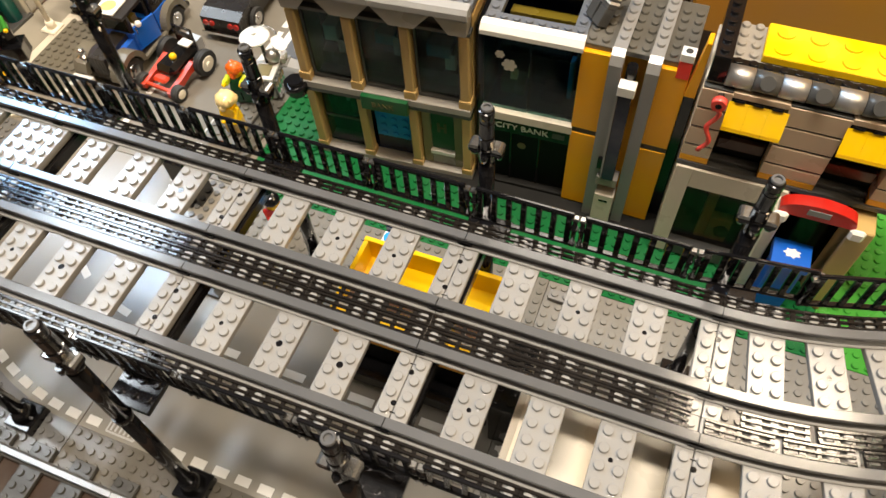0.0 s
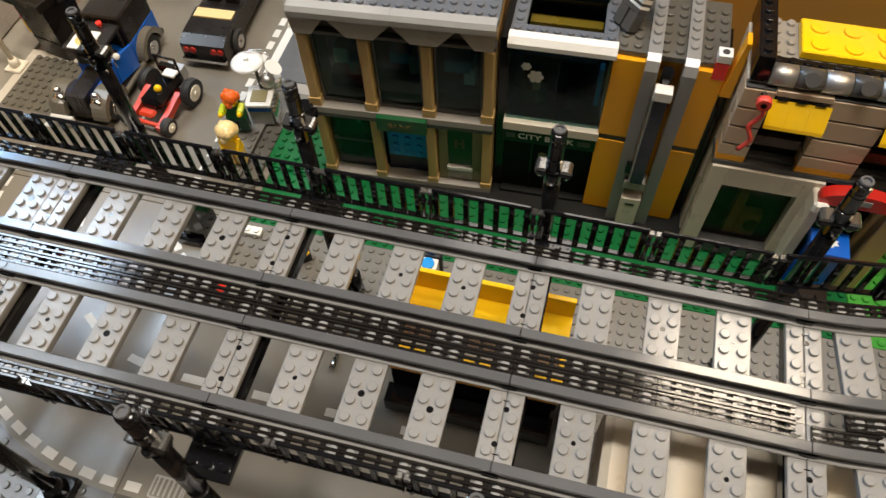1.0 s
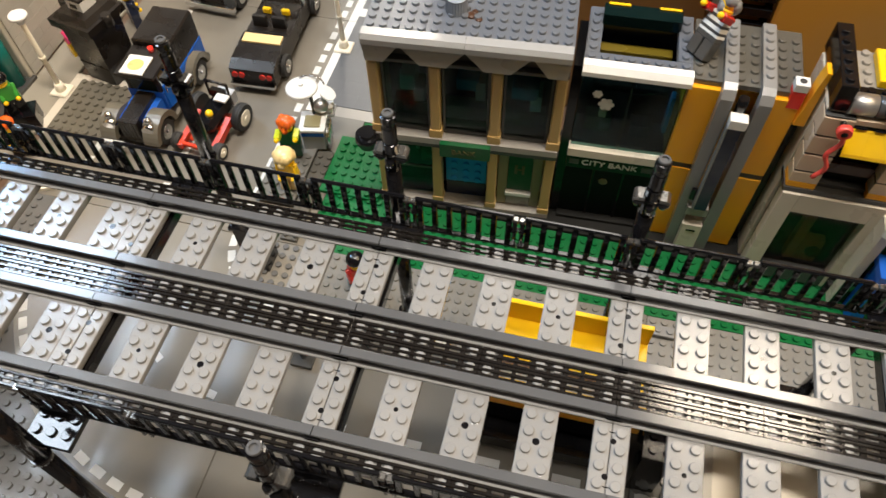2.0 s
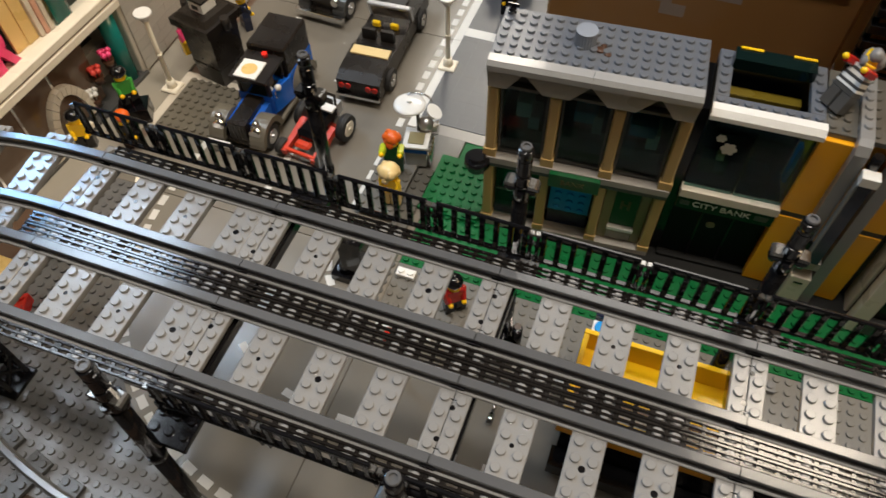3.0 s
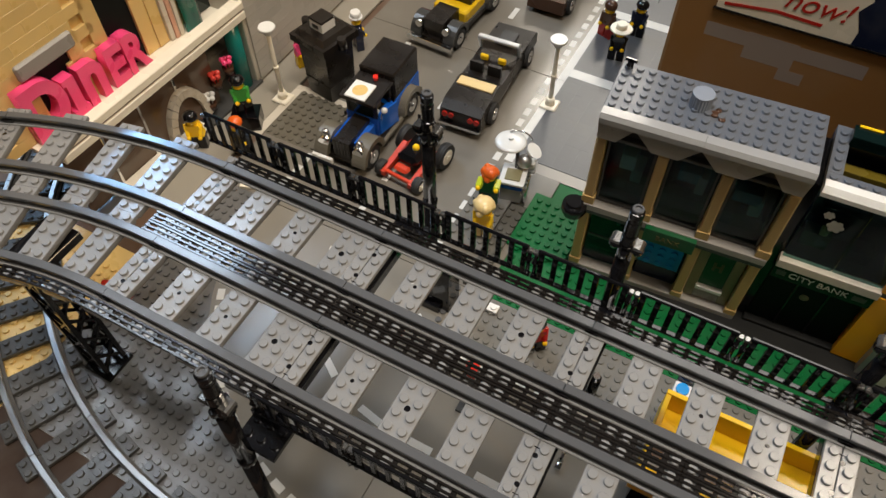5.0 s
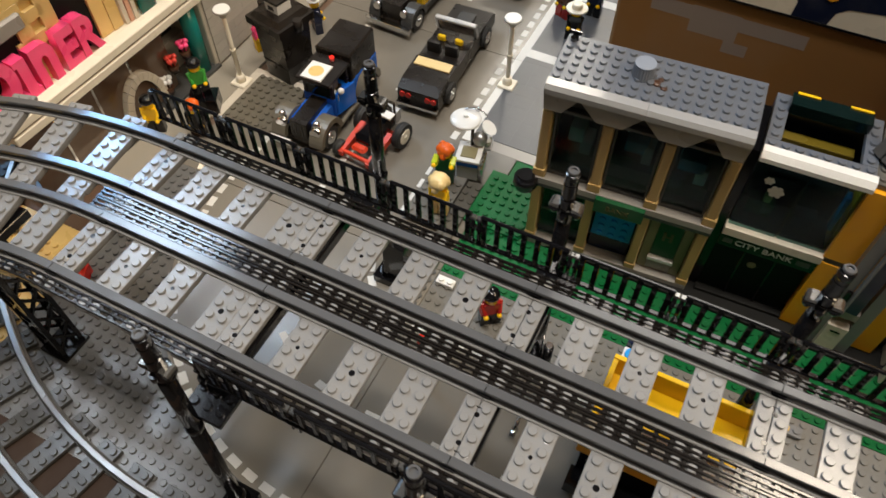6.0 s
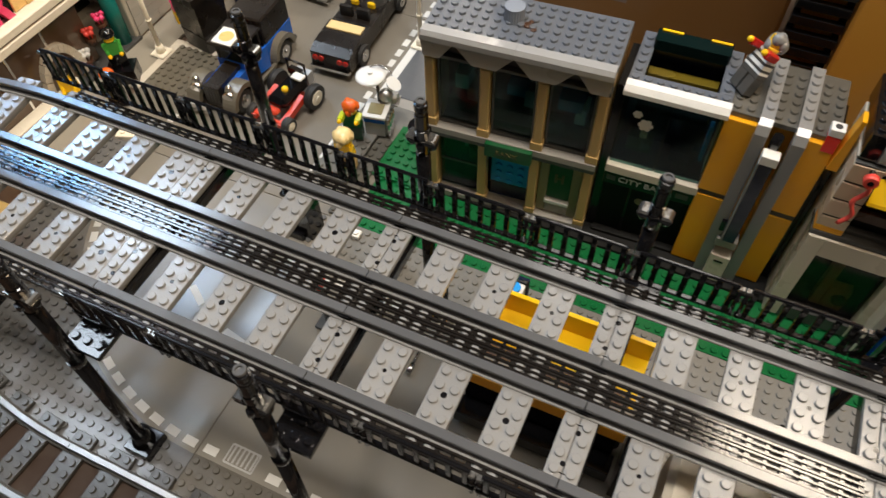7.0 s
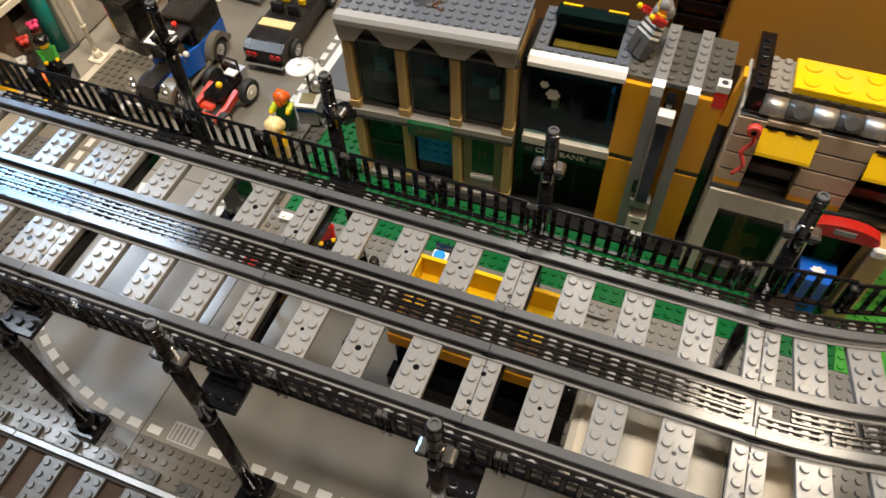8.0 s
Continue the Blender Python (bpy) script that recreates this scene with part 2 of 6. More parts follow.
def letters(text, size, depth, mats, parent, name, place, label="", align="CENTER", squeeze=1.0, bold=0.0, shear=0.0):
    """Raised letters as a mesh; size in studs."""
    cu = bpy.data.curves.new(name, "FONT")
    cu.body, cu.size, cu.extrude, cu.align_x, cu.align_y = text, size * U, depth * U, align, "CENTER"
    cu.offset, cu.shear = bold * size * U, shear
    ob = new(name, cu)
    dg = bpy.context.evaluated_depsgraph_get()
    me = bpy.data.meshes.new_from_object(ob.evaluated_get(dg))
    bpy.data.objects.remove(ob)
    me.materials.clear()
    me.materials.append(mats)
    out = new(name, me)
    out.matrix_basis = place @ Matrix.Diagonal((squeeze, 1, 1, 1))
    if parent:
        out.parent = parent
    if label:
        tagged(out, label)
    return out


# upright lettering that faces -y (towards the track) or +x (towards the street)
def facing_y(x, y, z, tilt=90):
    return pose(x * U, y * U, z * U, tilt, 0, 0)


def facing_x(x, y, z):
    return pose(x * U, y * U, z * U, 90, 0, 90)


def studs_field(name, cells, z, mat, parent=None, n=10):
    """A field of studs as one joined mesh."""
    ca = [2 * math.pi * i / n for i in range(n)]
    ring = np.array([(0.3 * math.cos(a), 0.3 * math.sin(a), 0) for a in ca] + [(0.3 * math.cos(a), 0.3 * math.sin(a), 0.18) for a in ca]
                    + [(0.27 * math.cos(a), 0.27 * math.sin(a), 0.2125) for a in ca])
    cells = np.array([(x, y, z) for x, y in cells])
    verts = ((cells[:, None, :] + ring[None]) * U).reshape(-1, 3)
    faces = []
    for k in range(len(cells)):
        b = k * 3 * n
        for lv in (0, n):
            for i in range(n):
                j = (i + 1) % n
                faces.append((b + lv + i, b + lv + j, b + lv + n + j, b + lv + n + i))
        faces.append(tuple(b + 2 * n + i for i in range(n)))
    me = bpy.data.meshes.new(name)
    me.from_pydata(verts.tolist(), [], faces)
    me.materials.append(mat)
    ob = new(name, me)
    if parent:
        ob.parent = parent
    return ob

# ---- the unseen room round the layout, added to shape fill and reflections ----
def room():
    bm = bmesh.new()
    table = thing("table", 20, 60, -0.45, "dark brown board table under the whole toy town", "table")
    cbox(bm, -200, -125, -3.0, 200, 130, 0, 0.2)
    part("tabletop", bm, WOODTOP, table)
    for x in (-190, 190):
        for y in (-115, 120):
            bm = bmesh.new()
            cbox(bm, x - 4, y - 4, -99.5, x + 4, y + 4, -3.02, 0.3)
            part("leg", bm, WOODTOP, table)
    for nm, b in (("wall_west", (-405, -300, -100, -400, 360, 290)), ("wall_east", (420, -300, -100, 425, 360, 290)),
                  ("wall_south", (-405, -305, -100, 425, -300, 290)), ("wall_north", (-405, 360, -100, 425, 365, 290))):
        bm = bmesh.new()
        cbox(bm, *b, 0.1)
        solid(nm, bm, WALLPAINT, "unseen room wall, dark to hold down reflections", kind="structure")
    bm = bmesh.new()
    cbox(bm, -405, -305, 290, 425, 365, 295, 0.1)
    solid("ceiling", bm, CEILPAINT, "unseen ceiling above the toy town, darkened to hold down reflections", kind="structure")
    bm = bmesh.new()
    cbox(bm, -405, -305, -105, 425, 365, -100, 0.1)
    solid("floor", bm, WOODTOP, "dark floor below the table", kind="structure")
    for x, y, z, sx, sy, *_ in LAMPS:
        lamp = thing("ceiling_light", x / U, y / U, 288, "long white housing under the ceiling for an unseen lamp or added fill", "ceiling light", "ceiling lights")
        bm = bmesh.new()
        hx, hy = sx / U / 2 + 3, sy / U / 2 + 3
        cbox(bm, -hx, -hy, -0.5, hx, hy, 2, 0.3)
        part("housing", bm, WHITE, lamp)


room()


# ---- baseplates and roads ----
def plate(name, x0, y0, x1, y1, mat, label, top=0.0):
    bm = bmesh.new()
    cbox(bm, x0 + 0.02, y0 + 0.02, top - 0.4, x1 - 0.02, y1 - 0.02, top, 0.05)
    return solid(name, bm, mat, label, kind="structure")


def patch(name, pts, mat, parent, z=0.02):
    bm = bmesh.new()
    prism(bm, pts, -0.3 + z, z)
    return part(name, bm, mat, parent)


def ring(cx, cy, r, a, half_a, half_r):
    """A short slab of a ring round (cx, cy), at the angle a."""
    return [(cx + rr * math.cos(b), cy + rr * math.sin(b)) for rr, b in
            ((r - half_r, a - half_a), (r + half_r, a - half_a), (r + half_r, a + half_a), (r - half_r, a + half_a))]


def rect(x0, y0, x1, y1):
    return [(x0, y0), (x1, y0), (x1, y1), (x0, y1)]


road_1 = plate("road_straight", 4, -12, 36, 20, ROADM, "dark grey toy road baseplate with white dashes under the raised track")
for i in range(16):
    x = 5.1 + 2 * i
    for y in (-5.25, 13.25):
        if 6 < x < 10 and y < 0:
            continue
        patch("road_dash", rect(x - 0.62, y - 0.36, x + 0.62, y + 0.36), MARK, road_1)
for i in range(6):
    patch("road_dash", rect(0.2 + 5.9 + 6.3 * i - 1.2, 3.6, 5.9 + 6.3 * i + 1.2, 4.3), MARK, road_1)
# drain cover printed at the kerb
for i in range(6):
    patch("drain_print", rect(6.75 + 0.42 * i, -5.45, 6.92 + 0.42 * i, -4.05), LIGHTMARK, road_1)
for y in (-5.6, -4.0):
    patch("drain_print", rect(6.5, y - 0.08, 9.15, y + 0.08), LIGHTMARK, road_1, 0.021)
for x in (6.5, 9.15):
    patch("drain_print", rect(x - 0.07, -5.6, x + 0.07, -4.0), LIGHTMARK, road_1, 0.022)
# near row in the shaded verge tone, far row in the plain one
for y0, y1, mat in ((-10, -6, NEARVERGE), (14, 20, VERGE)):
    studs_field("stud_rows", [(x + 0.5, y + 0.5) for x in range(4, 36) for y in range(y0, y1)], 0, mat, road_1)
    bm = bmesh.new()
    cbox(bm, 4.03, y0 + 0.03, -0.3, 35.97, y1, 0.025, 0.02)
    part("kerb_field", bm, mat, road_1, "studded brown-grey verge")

road_2 = plate("road_bend", -28, -12, 4, 20, ROADM, "dark grey toy road baseplate with a bend and white dashes")
for r, n in ((25.3, 21), (6.7, 6)):
    for i in range(n):
        patch("road_dash", ring(4, 20, r, math.pi + math.pi / 2 * (i + 0.5) / n, 0.62 / r, 0.36), MARK, road_2)
for i in range(4):
    patch("road_dash", ring(4, 20, 16, math.pi + math.pi / 2 * (i + 0.5) / 4, 1.2 / 16, 0.34), MARK, road_2)


def bend_out(x, y):
    r = math.hypot(x - 4, y - 20)
    return r > 26.6 or r < 5.3


cells = [(x + 0.5, y + 0.5) for x in range(-28, 4) for y in range(-10, 20) if bend_out(x + 0.5, y + 0.5)]
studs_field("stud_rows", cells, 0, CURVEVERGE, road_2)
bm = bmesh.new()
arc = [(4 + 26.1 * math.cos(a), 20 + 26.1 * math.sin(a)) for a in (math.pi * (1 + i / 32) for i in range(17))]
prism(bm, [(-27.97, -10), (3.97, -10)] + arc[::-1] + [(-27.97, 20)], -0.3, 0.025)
part("kerb_field", bm, CURVEVERGE, road_2, "studded grey verge in a shaded tone")

# the street that runs away from the track
for k, y0 in enumerate((20, 52, 84)):
    road = plate("road_far", -28, y0, 4, y0 + 32, FARROAD, "dark grey toy street baseplate with white dashes")
    for i in range(16):
        y = y0 + 1.1 + 2 * i
        for x in (-21.25, -2.75):
            patch("road_dash", rect(x - 0.36, y - 0.62, x + 0.36, y + 0.62), MARK, road)
    for i in range(5):
        patch("road_dash", rect(-12.34, y0 + 3 + 6.3 * i - 1.2, -11.66, y0 + 3 + 6.3 * i + 1.2), MARK, road)
    # tiled pavement strip beside the street
    bm = bmesh.new()
    cbox(bm, -1.9, y0 + (17 if k == 0 else 0.03), -0.3, -0.9, y0 + 32, 0.04, 0.02)
    part("kerb_stone", bm, MARK, road, "pale grey kerb line")
    if k == 0:
        cells = [(x + 0.5, y + 0.5) for x in range(-28, -21) for y in range(28, 36)]
        studs_field("stud_rows", cells, 0.02, PARK, road)
        bm = bmesh.new()
        cbox(bm, -28, 28, -0.3, -21.1, 36, 0.02, 0.02)
        part("studded_plate", bm, PARK, road, "brown-grey studded parking plate")
        bm = bmesh.new()
        for b in ((-29.0, 27.4, -28, 36.6), (-28, 35.7, -21.3, 36.6)):
            cbox(bm, b[0], b[1], -0.3, b[2], b[3], 0.05, 0.02)
        part("plate_border", bm, BUFF, road, "pale buff border tiles")

diner_walk = plate("diner_pavement", -37, 14, -29, 60, TAUPE, "smooth taupe toy pavement in front of the diner", 0.03)

# pavement beside the bank: large grey tiles with paler bands
pave = plate("pavement", 4, 37, 11, 116, PAVE, "blue-grey tiled toy pavement beside the bank")
bm = bmesh.new()
cbox(bm, -0.9, 37, -0.3, 3.97, 116, 0.03, 0.02)
part("pavement_strip", bm, PAVE, pave)
me = None
for ix in range(5):
    for iy in range(17):
        if me is None:
            bm = bmesh.new()
            cbox(bm, 0.002, 0.002, 0, 1.998, 1.998, 0.08, 0.002)
            me = to_mesh("paving_tile", bm, PAVE)
        part("paving_tile", me, None, pave, "", (-0.9 + 2 * ix, 38.2 + 2 * iy, 0.02))
for y in (36.6, 53.0, 66.5):
    bm = bmesh.new()
    cbox(bm, -0.9, y, -0.1, 9.1, y + 1.5, 0.12, 0.03)
    part("pale_band", bm, BRICKGREY if y < 40 else MARK, pave, "pale grey paving band")

# ground in front of the buildings
green_1 = plate("green_plate", 4, 20, 58, 27.2, GREEN, "green studded baseplate in front of the toy buildings", 0.0)
studs_field("stud_rows", [(x + 0.5, y + 0.5) for x in range(4, 58) for y in range(20, 27)], 0, GREEN, green_1)
front_walk = plate("front_pavement", 9.5, 27.2, 58, 40, FRONTWALK, "smooth toy pavement blackened for the shade in front of the buildings", 0.25)
green_2 = plate("green_plate", 4, 27.2, 9.5, 37, GREEN, "green baseplate beside the bank", 0.0)
lawn = plate("lawn_plate", 3.3, 26.5, 9.4, 34, GREEN, "green studded corner plate beside the bank", 0.4)
studs_field("stud_rows", [(x + 0.1, y + 0.0) for x in range(4, 10) for y in range(27, 34)], 0.4, GREEN, lawn)
brown_plate = plate("studded_corner", -2.4, 24, 1.6, 31.5, VERGE, "grey studded corner plate at the street", 0.8)
studs_field("stud_rows", [(x + 0.1, y + 0.0) for x in range(-2, 2) for y in range(25, 31)], 0.8, VERGE, brown_plate)
step = plate("pavement_corner", -1, 31.5, 5, 36.6, VERGE, "taupe smooth pavement corner by the street", 0.3)
cart_verge = plate("cart_verge", 1.6, 20.2, 3.3, 31.5, TOWERTOP, "brown-grey studded verge plate by the snack cart", 0.4)
studs_field("stud_rows", [(x + 0.05, y + 0.7) for x in (2, 3) for y in range(20, 31)], 0.4, TOWERTOP, cart_verge)
lime = plate("lime_plate", 58, 20, 84, 44, LIME, "bright green studded baseplate at the end of the row", 0.0)
studs_field("stud_rows", [(x + 0.5, y + 0.5) for x in range(58, 80) for y in range(20, 44)], 0, LIME, lime)
dark_1 = plate("verge_plate", 36, -12, 84, 20, ENDVERGE, "grey studded baseplate under the raised track, lightened for its sheen", 0.0)
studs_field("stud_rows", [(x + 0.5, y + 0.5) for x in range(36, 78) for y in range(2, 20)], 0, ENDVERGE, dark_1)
dark_2 = plate("verge_plate", -44, -24, -28, 8, TAN, "tan studded baseplate under the curve", 0.0)
studs_field("stud_rows", [(x + 0.5, y + 0.5) for x in range(-44, -28) for y in range(-16, 6)], 0, TAN, dark_2)
dark_3 = plate("verge_plate", -28, -26, 40, -10, BOARD, "dark brown board beneath the lower track", 0.06)

# ---- the raised double track ----
X0, X1, MID = -14.0, 47.5, 4.0          # ends of the straight, and the middle between the two tracks
RL, RR = 44.0, 36.0                      # radii of that middle line in the curves


def rail_at(s, off):
    """Place and heading on the line off studs beyond the middle, s studs along it from x = 0."""
    if s < X0:
        a = (X0 - s) / RL
        return Vector((X0 - (RL + off) * math.sin(a), MID - RL + (RL + off) * math.cos(a), 0)), a
    if s > X1:
        a = (s - X1) / RR
        return Vector((X1 + (RR - off) * math.sin(a), MID + RR - (RR - off) * math.cos(a), 0)), a
    return Vector((s, MID + off, 0)), 0.0


def sweep(bm, outline, path, mi=0, caps=True):
    """Draws an outline (across, up) along a path of (place, heading)."""
    rings = []
    for p, a in path:
        side = Vector((-math.sin(a), math.cos(a), 0))
        rings.append([bm.verts.new(p + side * u + Vector((0, 0, v))) for u, v in outline])
    n = len(outline)
    for r0, r1 in zip(rings, rings[1:]):
        for i in range(n):
            f = bm.faces.new((r0[i], r1[i], r1[(i + 1) % n], r0[(i + 1) % n]))
            f.material_index = mi
    if caps:
        bm.faces.new(rings[0])
        bm.faces.new(rings[-1][::-1])


RAIL_OUTLINE = [(-0.34, 0.11), (0.34, 0.11), (0.34, 0.18), (0.16, 0.28), (0.16, 0.50), (0.31, 0.56), (0.31, 0.74), (0.26, 0.80),
                (-0.26, 0.80), (-0.31, 0.74), (-0.31, 0.56), (-0.16, 0.50), (-0.16, 0.28), (-0.34, 0.18)]
FOOT_OUTLINE = [(-0.5, 0.004), (0.5, 0.004), (0.5, 0.09), (0.46, 0.12), (-0.46, 0.12), (-0.5, 0.09)]


def sleeper_mesh(w, seam, hole):
    bm = bmesh.new()
    if seam:                           # two half sleepers that lock together
        cbox(bm, -w / 2, -4, -0.4, -0.025, 4, 0, 0.04)
        cbox(bm, 0.025, -4, -0.4, w / 2, 4, 0, 0.04)
        for x, y in ((-0.12, -1.05), (0.12, 1.0)):
            tube(bm, (x, y, -0.02), 0.17, 0.17, 0.026, 10, mi=1)
        for y in (-1.6, 1.5):
            cbox(bm, -0.16, y - 0.03, -0.1, 0.2, y + 0.03, 0.006, 0.005, mi=1)
    else:
        cbox(bm, -w / 2, -4, -0.4, w / 2, 4, 0, 0.04)
        if hole:
            tube(bm, (0, 0, -0.02), 0.21, 0.21, 0.024, 12, mi=1 if hole > 1 else 0)
            tube(bm, (0, 0, -0.02), 0.14, 0.14, 0.028, 12, mi=1)
    for x in [(-w / 2 + 0.5) + i for i in range(int(w))]:
        for y in (-3.5, -1.5, -0.5, 0.5, 1.5, 3.5):
            stud(bm, x, y, 0)
    # thin web under the sleeper
    cbox(bm, -w / 2 + 0.15, -3.8, -0.75, w / 2 - 0.15, 3.8, -0.38, 0.03)
    return to_mesh("sleeper", bm, [LGREY, BLACK])


SLEEPER = {k: sleeper_mesh(2.0, *v) for k, v in {"plain": (False, 0), "hole": (False, 1), "dark": (False, 2), "seam": (True, 0)}.items()}


def track_section(s0, s1, off, ties, label):
    """One section of plastic track: two rails and its sleepers (place along the line, kind)."""
    mid, a = rail_at((s0 + s1) / 2, off)
    th = thing("track_section", 0, 0, T, label, "toy track", "raised track sections")
    steps = 8 if (s0 < X0 or s1 > X1) else 1
    for side in (-2.5, 2.5):
        bm = bmesh.new()
        gap = 0.03
        path = [rail_at(s0 + gap + (s1 - s0 - 2 * gap) * i / steps, off + side) for i in range(steps + 1)]
        sweep(bm, RAIL_OUTLINE, path)
        # fish plates at the joints
        for s in (s0, s1):
            p, h = rail_at(s, off + side)
            m = Matrix.Translation(p) @ Matrix.Rotation(h, 4, "Z")
            cbox(bm, -0.45, -0.40, 0.16, 0.45, 0.40, 0.44, 0.03, m)
        rail = part("rail", bm, RAIL, th, "dark grey plastic rail")
        bm = bmesh.new()
        sweep(bm, FOOT_OUTLINE, path)
        part("rail_foot", bm, LGREY, rail, "light grey rail foot")
    for s, k in ties:
        p, h = rail_at(s, off)
        part("sleeper", SLEEPER[k], None, th, "", (p.x, p.y, 0), math.degrees(h))
    return th


STRAIGHT = "light grey studded toy track section with dark grey rails"
CURVED = "curved light grey studded toy track with dark grey rails"
for off, kinds in ((-4.0, "hole dark plain hole dark dark hole plain hole plain dark hole"), (4.0, "hole plain dark plain hole hole plain hole hole plain hole dark")):
    kinds = kinds.split()
    for k in range(3):
        ties = [(16 * k + 4 * i, kinds[3 * k + i - 1]) for i in (1, 2, 3)] + [(16 * k, "seam")]
        track_section(16 * k, 16 * k + 16, off, ties, STRAIGHT)
    track_section(-14, 0, off, [(-2, "dark"), (-6, "hole"), (-10, "hole")], STRAIGHT)
    for k in range(3):
        s1 = -14 - 17.3 * k
        n = 4
        track_section(s1 - 17.3, s1, off, [(s1, "seam")] + [(s1 - 17.3 * i / n, "plain") for i in range(1, n)], CURVED)
    for k in range(3):
        s0 = (48 if k == 0 else 47.5 + 15.2 * k)
        track_section(max(s0, 47.5), 47.5 + 15.2 * (k + 1), off, [(s0, "seam")] + [(47.5 + 15.2 * (k + i / 4), "hole" if i == 2 else "plain") for i in (1, 2, 3)], CURVED)


# black slotted deck strips between and beside the tracks: open grilles with three bars and a web at each stud
def deck_strip(s0, s1, off, rows, name="deck_strip"):
    th = thing(name, 0, 0, T + 0.02, "black slotted plastic deck strip on the sleeper ends between rails", "deck strip", "deck strips")
    steps = 6 if s0 < X0 or s1 > X1 else 1
    for row in rows:
        bars = bmesh.new()
        for b in (-0.37, 0.0, 0.37):
            path = [rail_at(s0 + 0.03 + (s1 - s0 - 0.06) * i / steps, off + row + b) for i in range(steps + 1)]
            sweep(bars, [(-0.10, 0.1), (0.10, 0.1), (0.10, 0.24), (0.065, 0.30), (-0.065, 0.30), (-0.10, 0.24)], path)
        n = max(1, round(s1 - s0))
        for i in range(n + 1):
            p, h = rail_at(s0 + 0.13 + (s1 - s0 - 0.26) * i / n, off + row)
            m = Matrix.Translation(p) @ Matrix.Rotation(h, 4, "Z")
            w = 0.17 if i % 2 else 0.13
            cbox(bars, -w, -0.45, 0.02 if i % 4 else 0.0, w, 0.45, 0.19, 0.02, m)
        part("slotted_tile", bars, DECK, th)
    return th


DECKROWS = (-0.54, 0.42)
for k in range(-7, 9):
    a, b = 8 * k - 0.0, 8 * k + 8
    if b > X1 and a < X1:
        deck_strip(a, b - 0.6, 0, DECKROWS)
        continue
    if k >= 6:
        for row in DECKROWS:
            for q in (0, 4):
                deck_strip(a + q + (2.0 if row > 0 else 0.2), a + q + 3.6 + (2.0 if row > 0 else 0.2), 0, (row,))
        continue
    if b > -16:
        deck_strip(a, b, 0, DECKROWS)
for k in range(-3, 8):
    if k > -3:
        deck_strip(max(-14, 8 * k), 8 * k + 8, 8.0, (-0.5,))
    deck_strip(8 * k, 8 * k + 8, -8.0, (0.5,))


# ---- fences: seven-stud panels with clip ends ----
PANEL = 7.0


def fence_panel(low):
    """A railing panel whose bottom rail lies at the height low."""
    th = thing("fence_panel", 0, 0, 0, "black plastic toy railing panel along the raised track", "fence", "railing panels")
    for nm, z, d, h in (("top_rail", 2.55, 0.13, 0.24), ("bottom_rail", low, 0.2, 0.2)):
        bm = bmesh.new()
        cbox(bm, 0.32, -d, z, PANEL - 0.32, d, z + h, 0.07)
        part(nm, bm, BLACK, th)
    me = None
    for i in range(7):
        if me is None:
            bm = bmesh.new()
            cbox(bm, -0.19, -0.12, 0, 0.19, 0.12, 2.38 - low, 0.05)
            me = to_mesh("baluster", bm, BLACK)
        part("baluster", me, None, th, "", (0.62 + 0.96 * i, 0, low + 0.18))
    for x, s in ((0, 1), (PANEL, -1)):
        bm = bmesh.new()
        tube(bm, (x + 0.24 * s, 0, -0.4), 0.15, 0.15, 2.6, 10)
        for z in (low, 1.2):
            cbox(bm, min(x + 0.02 * s, x + 0.44 * s), -0.22, z, max(x + 0.02 * s, x + 0.44 * s), 0.22, z + 0.22, 0.06)
        part("clip", bm, BLACK, th)
        # cap in metallic grey in place of the glint on the black clip
        bm = bmesh.new()
        cbox(bm, min(x + 0.02 * s, x + 0.44 * s), -0.2, 2.22, max(x + 0.02 * s, x + 0.44 * s), 0.2, 2.5, 0.05)
        part("clip_cap", bm, GLINTGREY, th, "flat clip end, grey for the glint on black")
    return th


first = fence_panel(-0.42)
front = fence_panel(0.35)
BACK0, FRONT0 = -17.45, 0.0              # where the two rows of panels begin
first.matrix_basis = at(BACK0, MID + 8.6, T + 0.4)
for k in range(1, 9):
    copy_thing(first, at(BACK0 + PANEL * k, MID + 8.6, T + 0.4))
front.matrix_basis = at(FRONT0, MID - 8.6, T + 0.4)
for k in range(1, 7):
    copy_thing(front, at(FRONT0 + PANEL * k, MID - 8.6, T + 0.4))
for s, off in ((45.55, 8.6), (53.2, 8.6), (49.0, -8.6), (55.4, -8.6)):
    p, h = rail_at(s, off)
    copy_thing(first if off > 0 else front, at(p.x, p.y, T + 0.4, math.degrees(h) + 6))


# ---- lamp posts, which also carry the line ----
def turned(outline, n):
    """A turned piece: the outline (radius, height) spun round the upright axis."""
    bm = bmesh.new()
    rings = [[bm.verts.new((0, 0, z))] if r == 0 else [bm.verts.new((r * math.cos(2 * math.pi * i / n), r * math.sin(2 * math.pi * i / n), z)) for i in range(n)] for r, z in outline]
    for a, b in zip(rings, rings[1:]):
        for i in range(n):
            j = (i + 1) % n
            q = [a[0], b[j], b[i]] if len(a) == 1 else ([a[i], a[j], b[0]] if len(b) == 1 else [a[i], a[j], b[j], b[i]])
            bm.faces.new(q)
    return bm


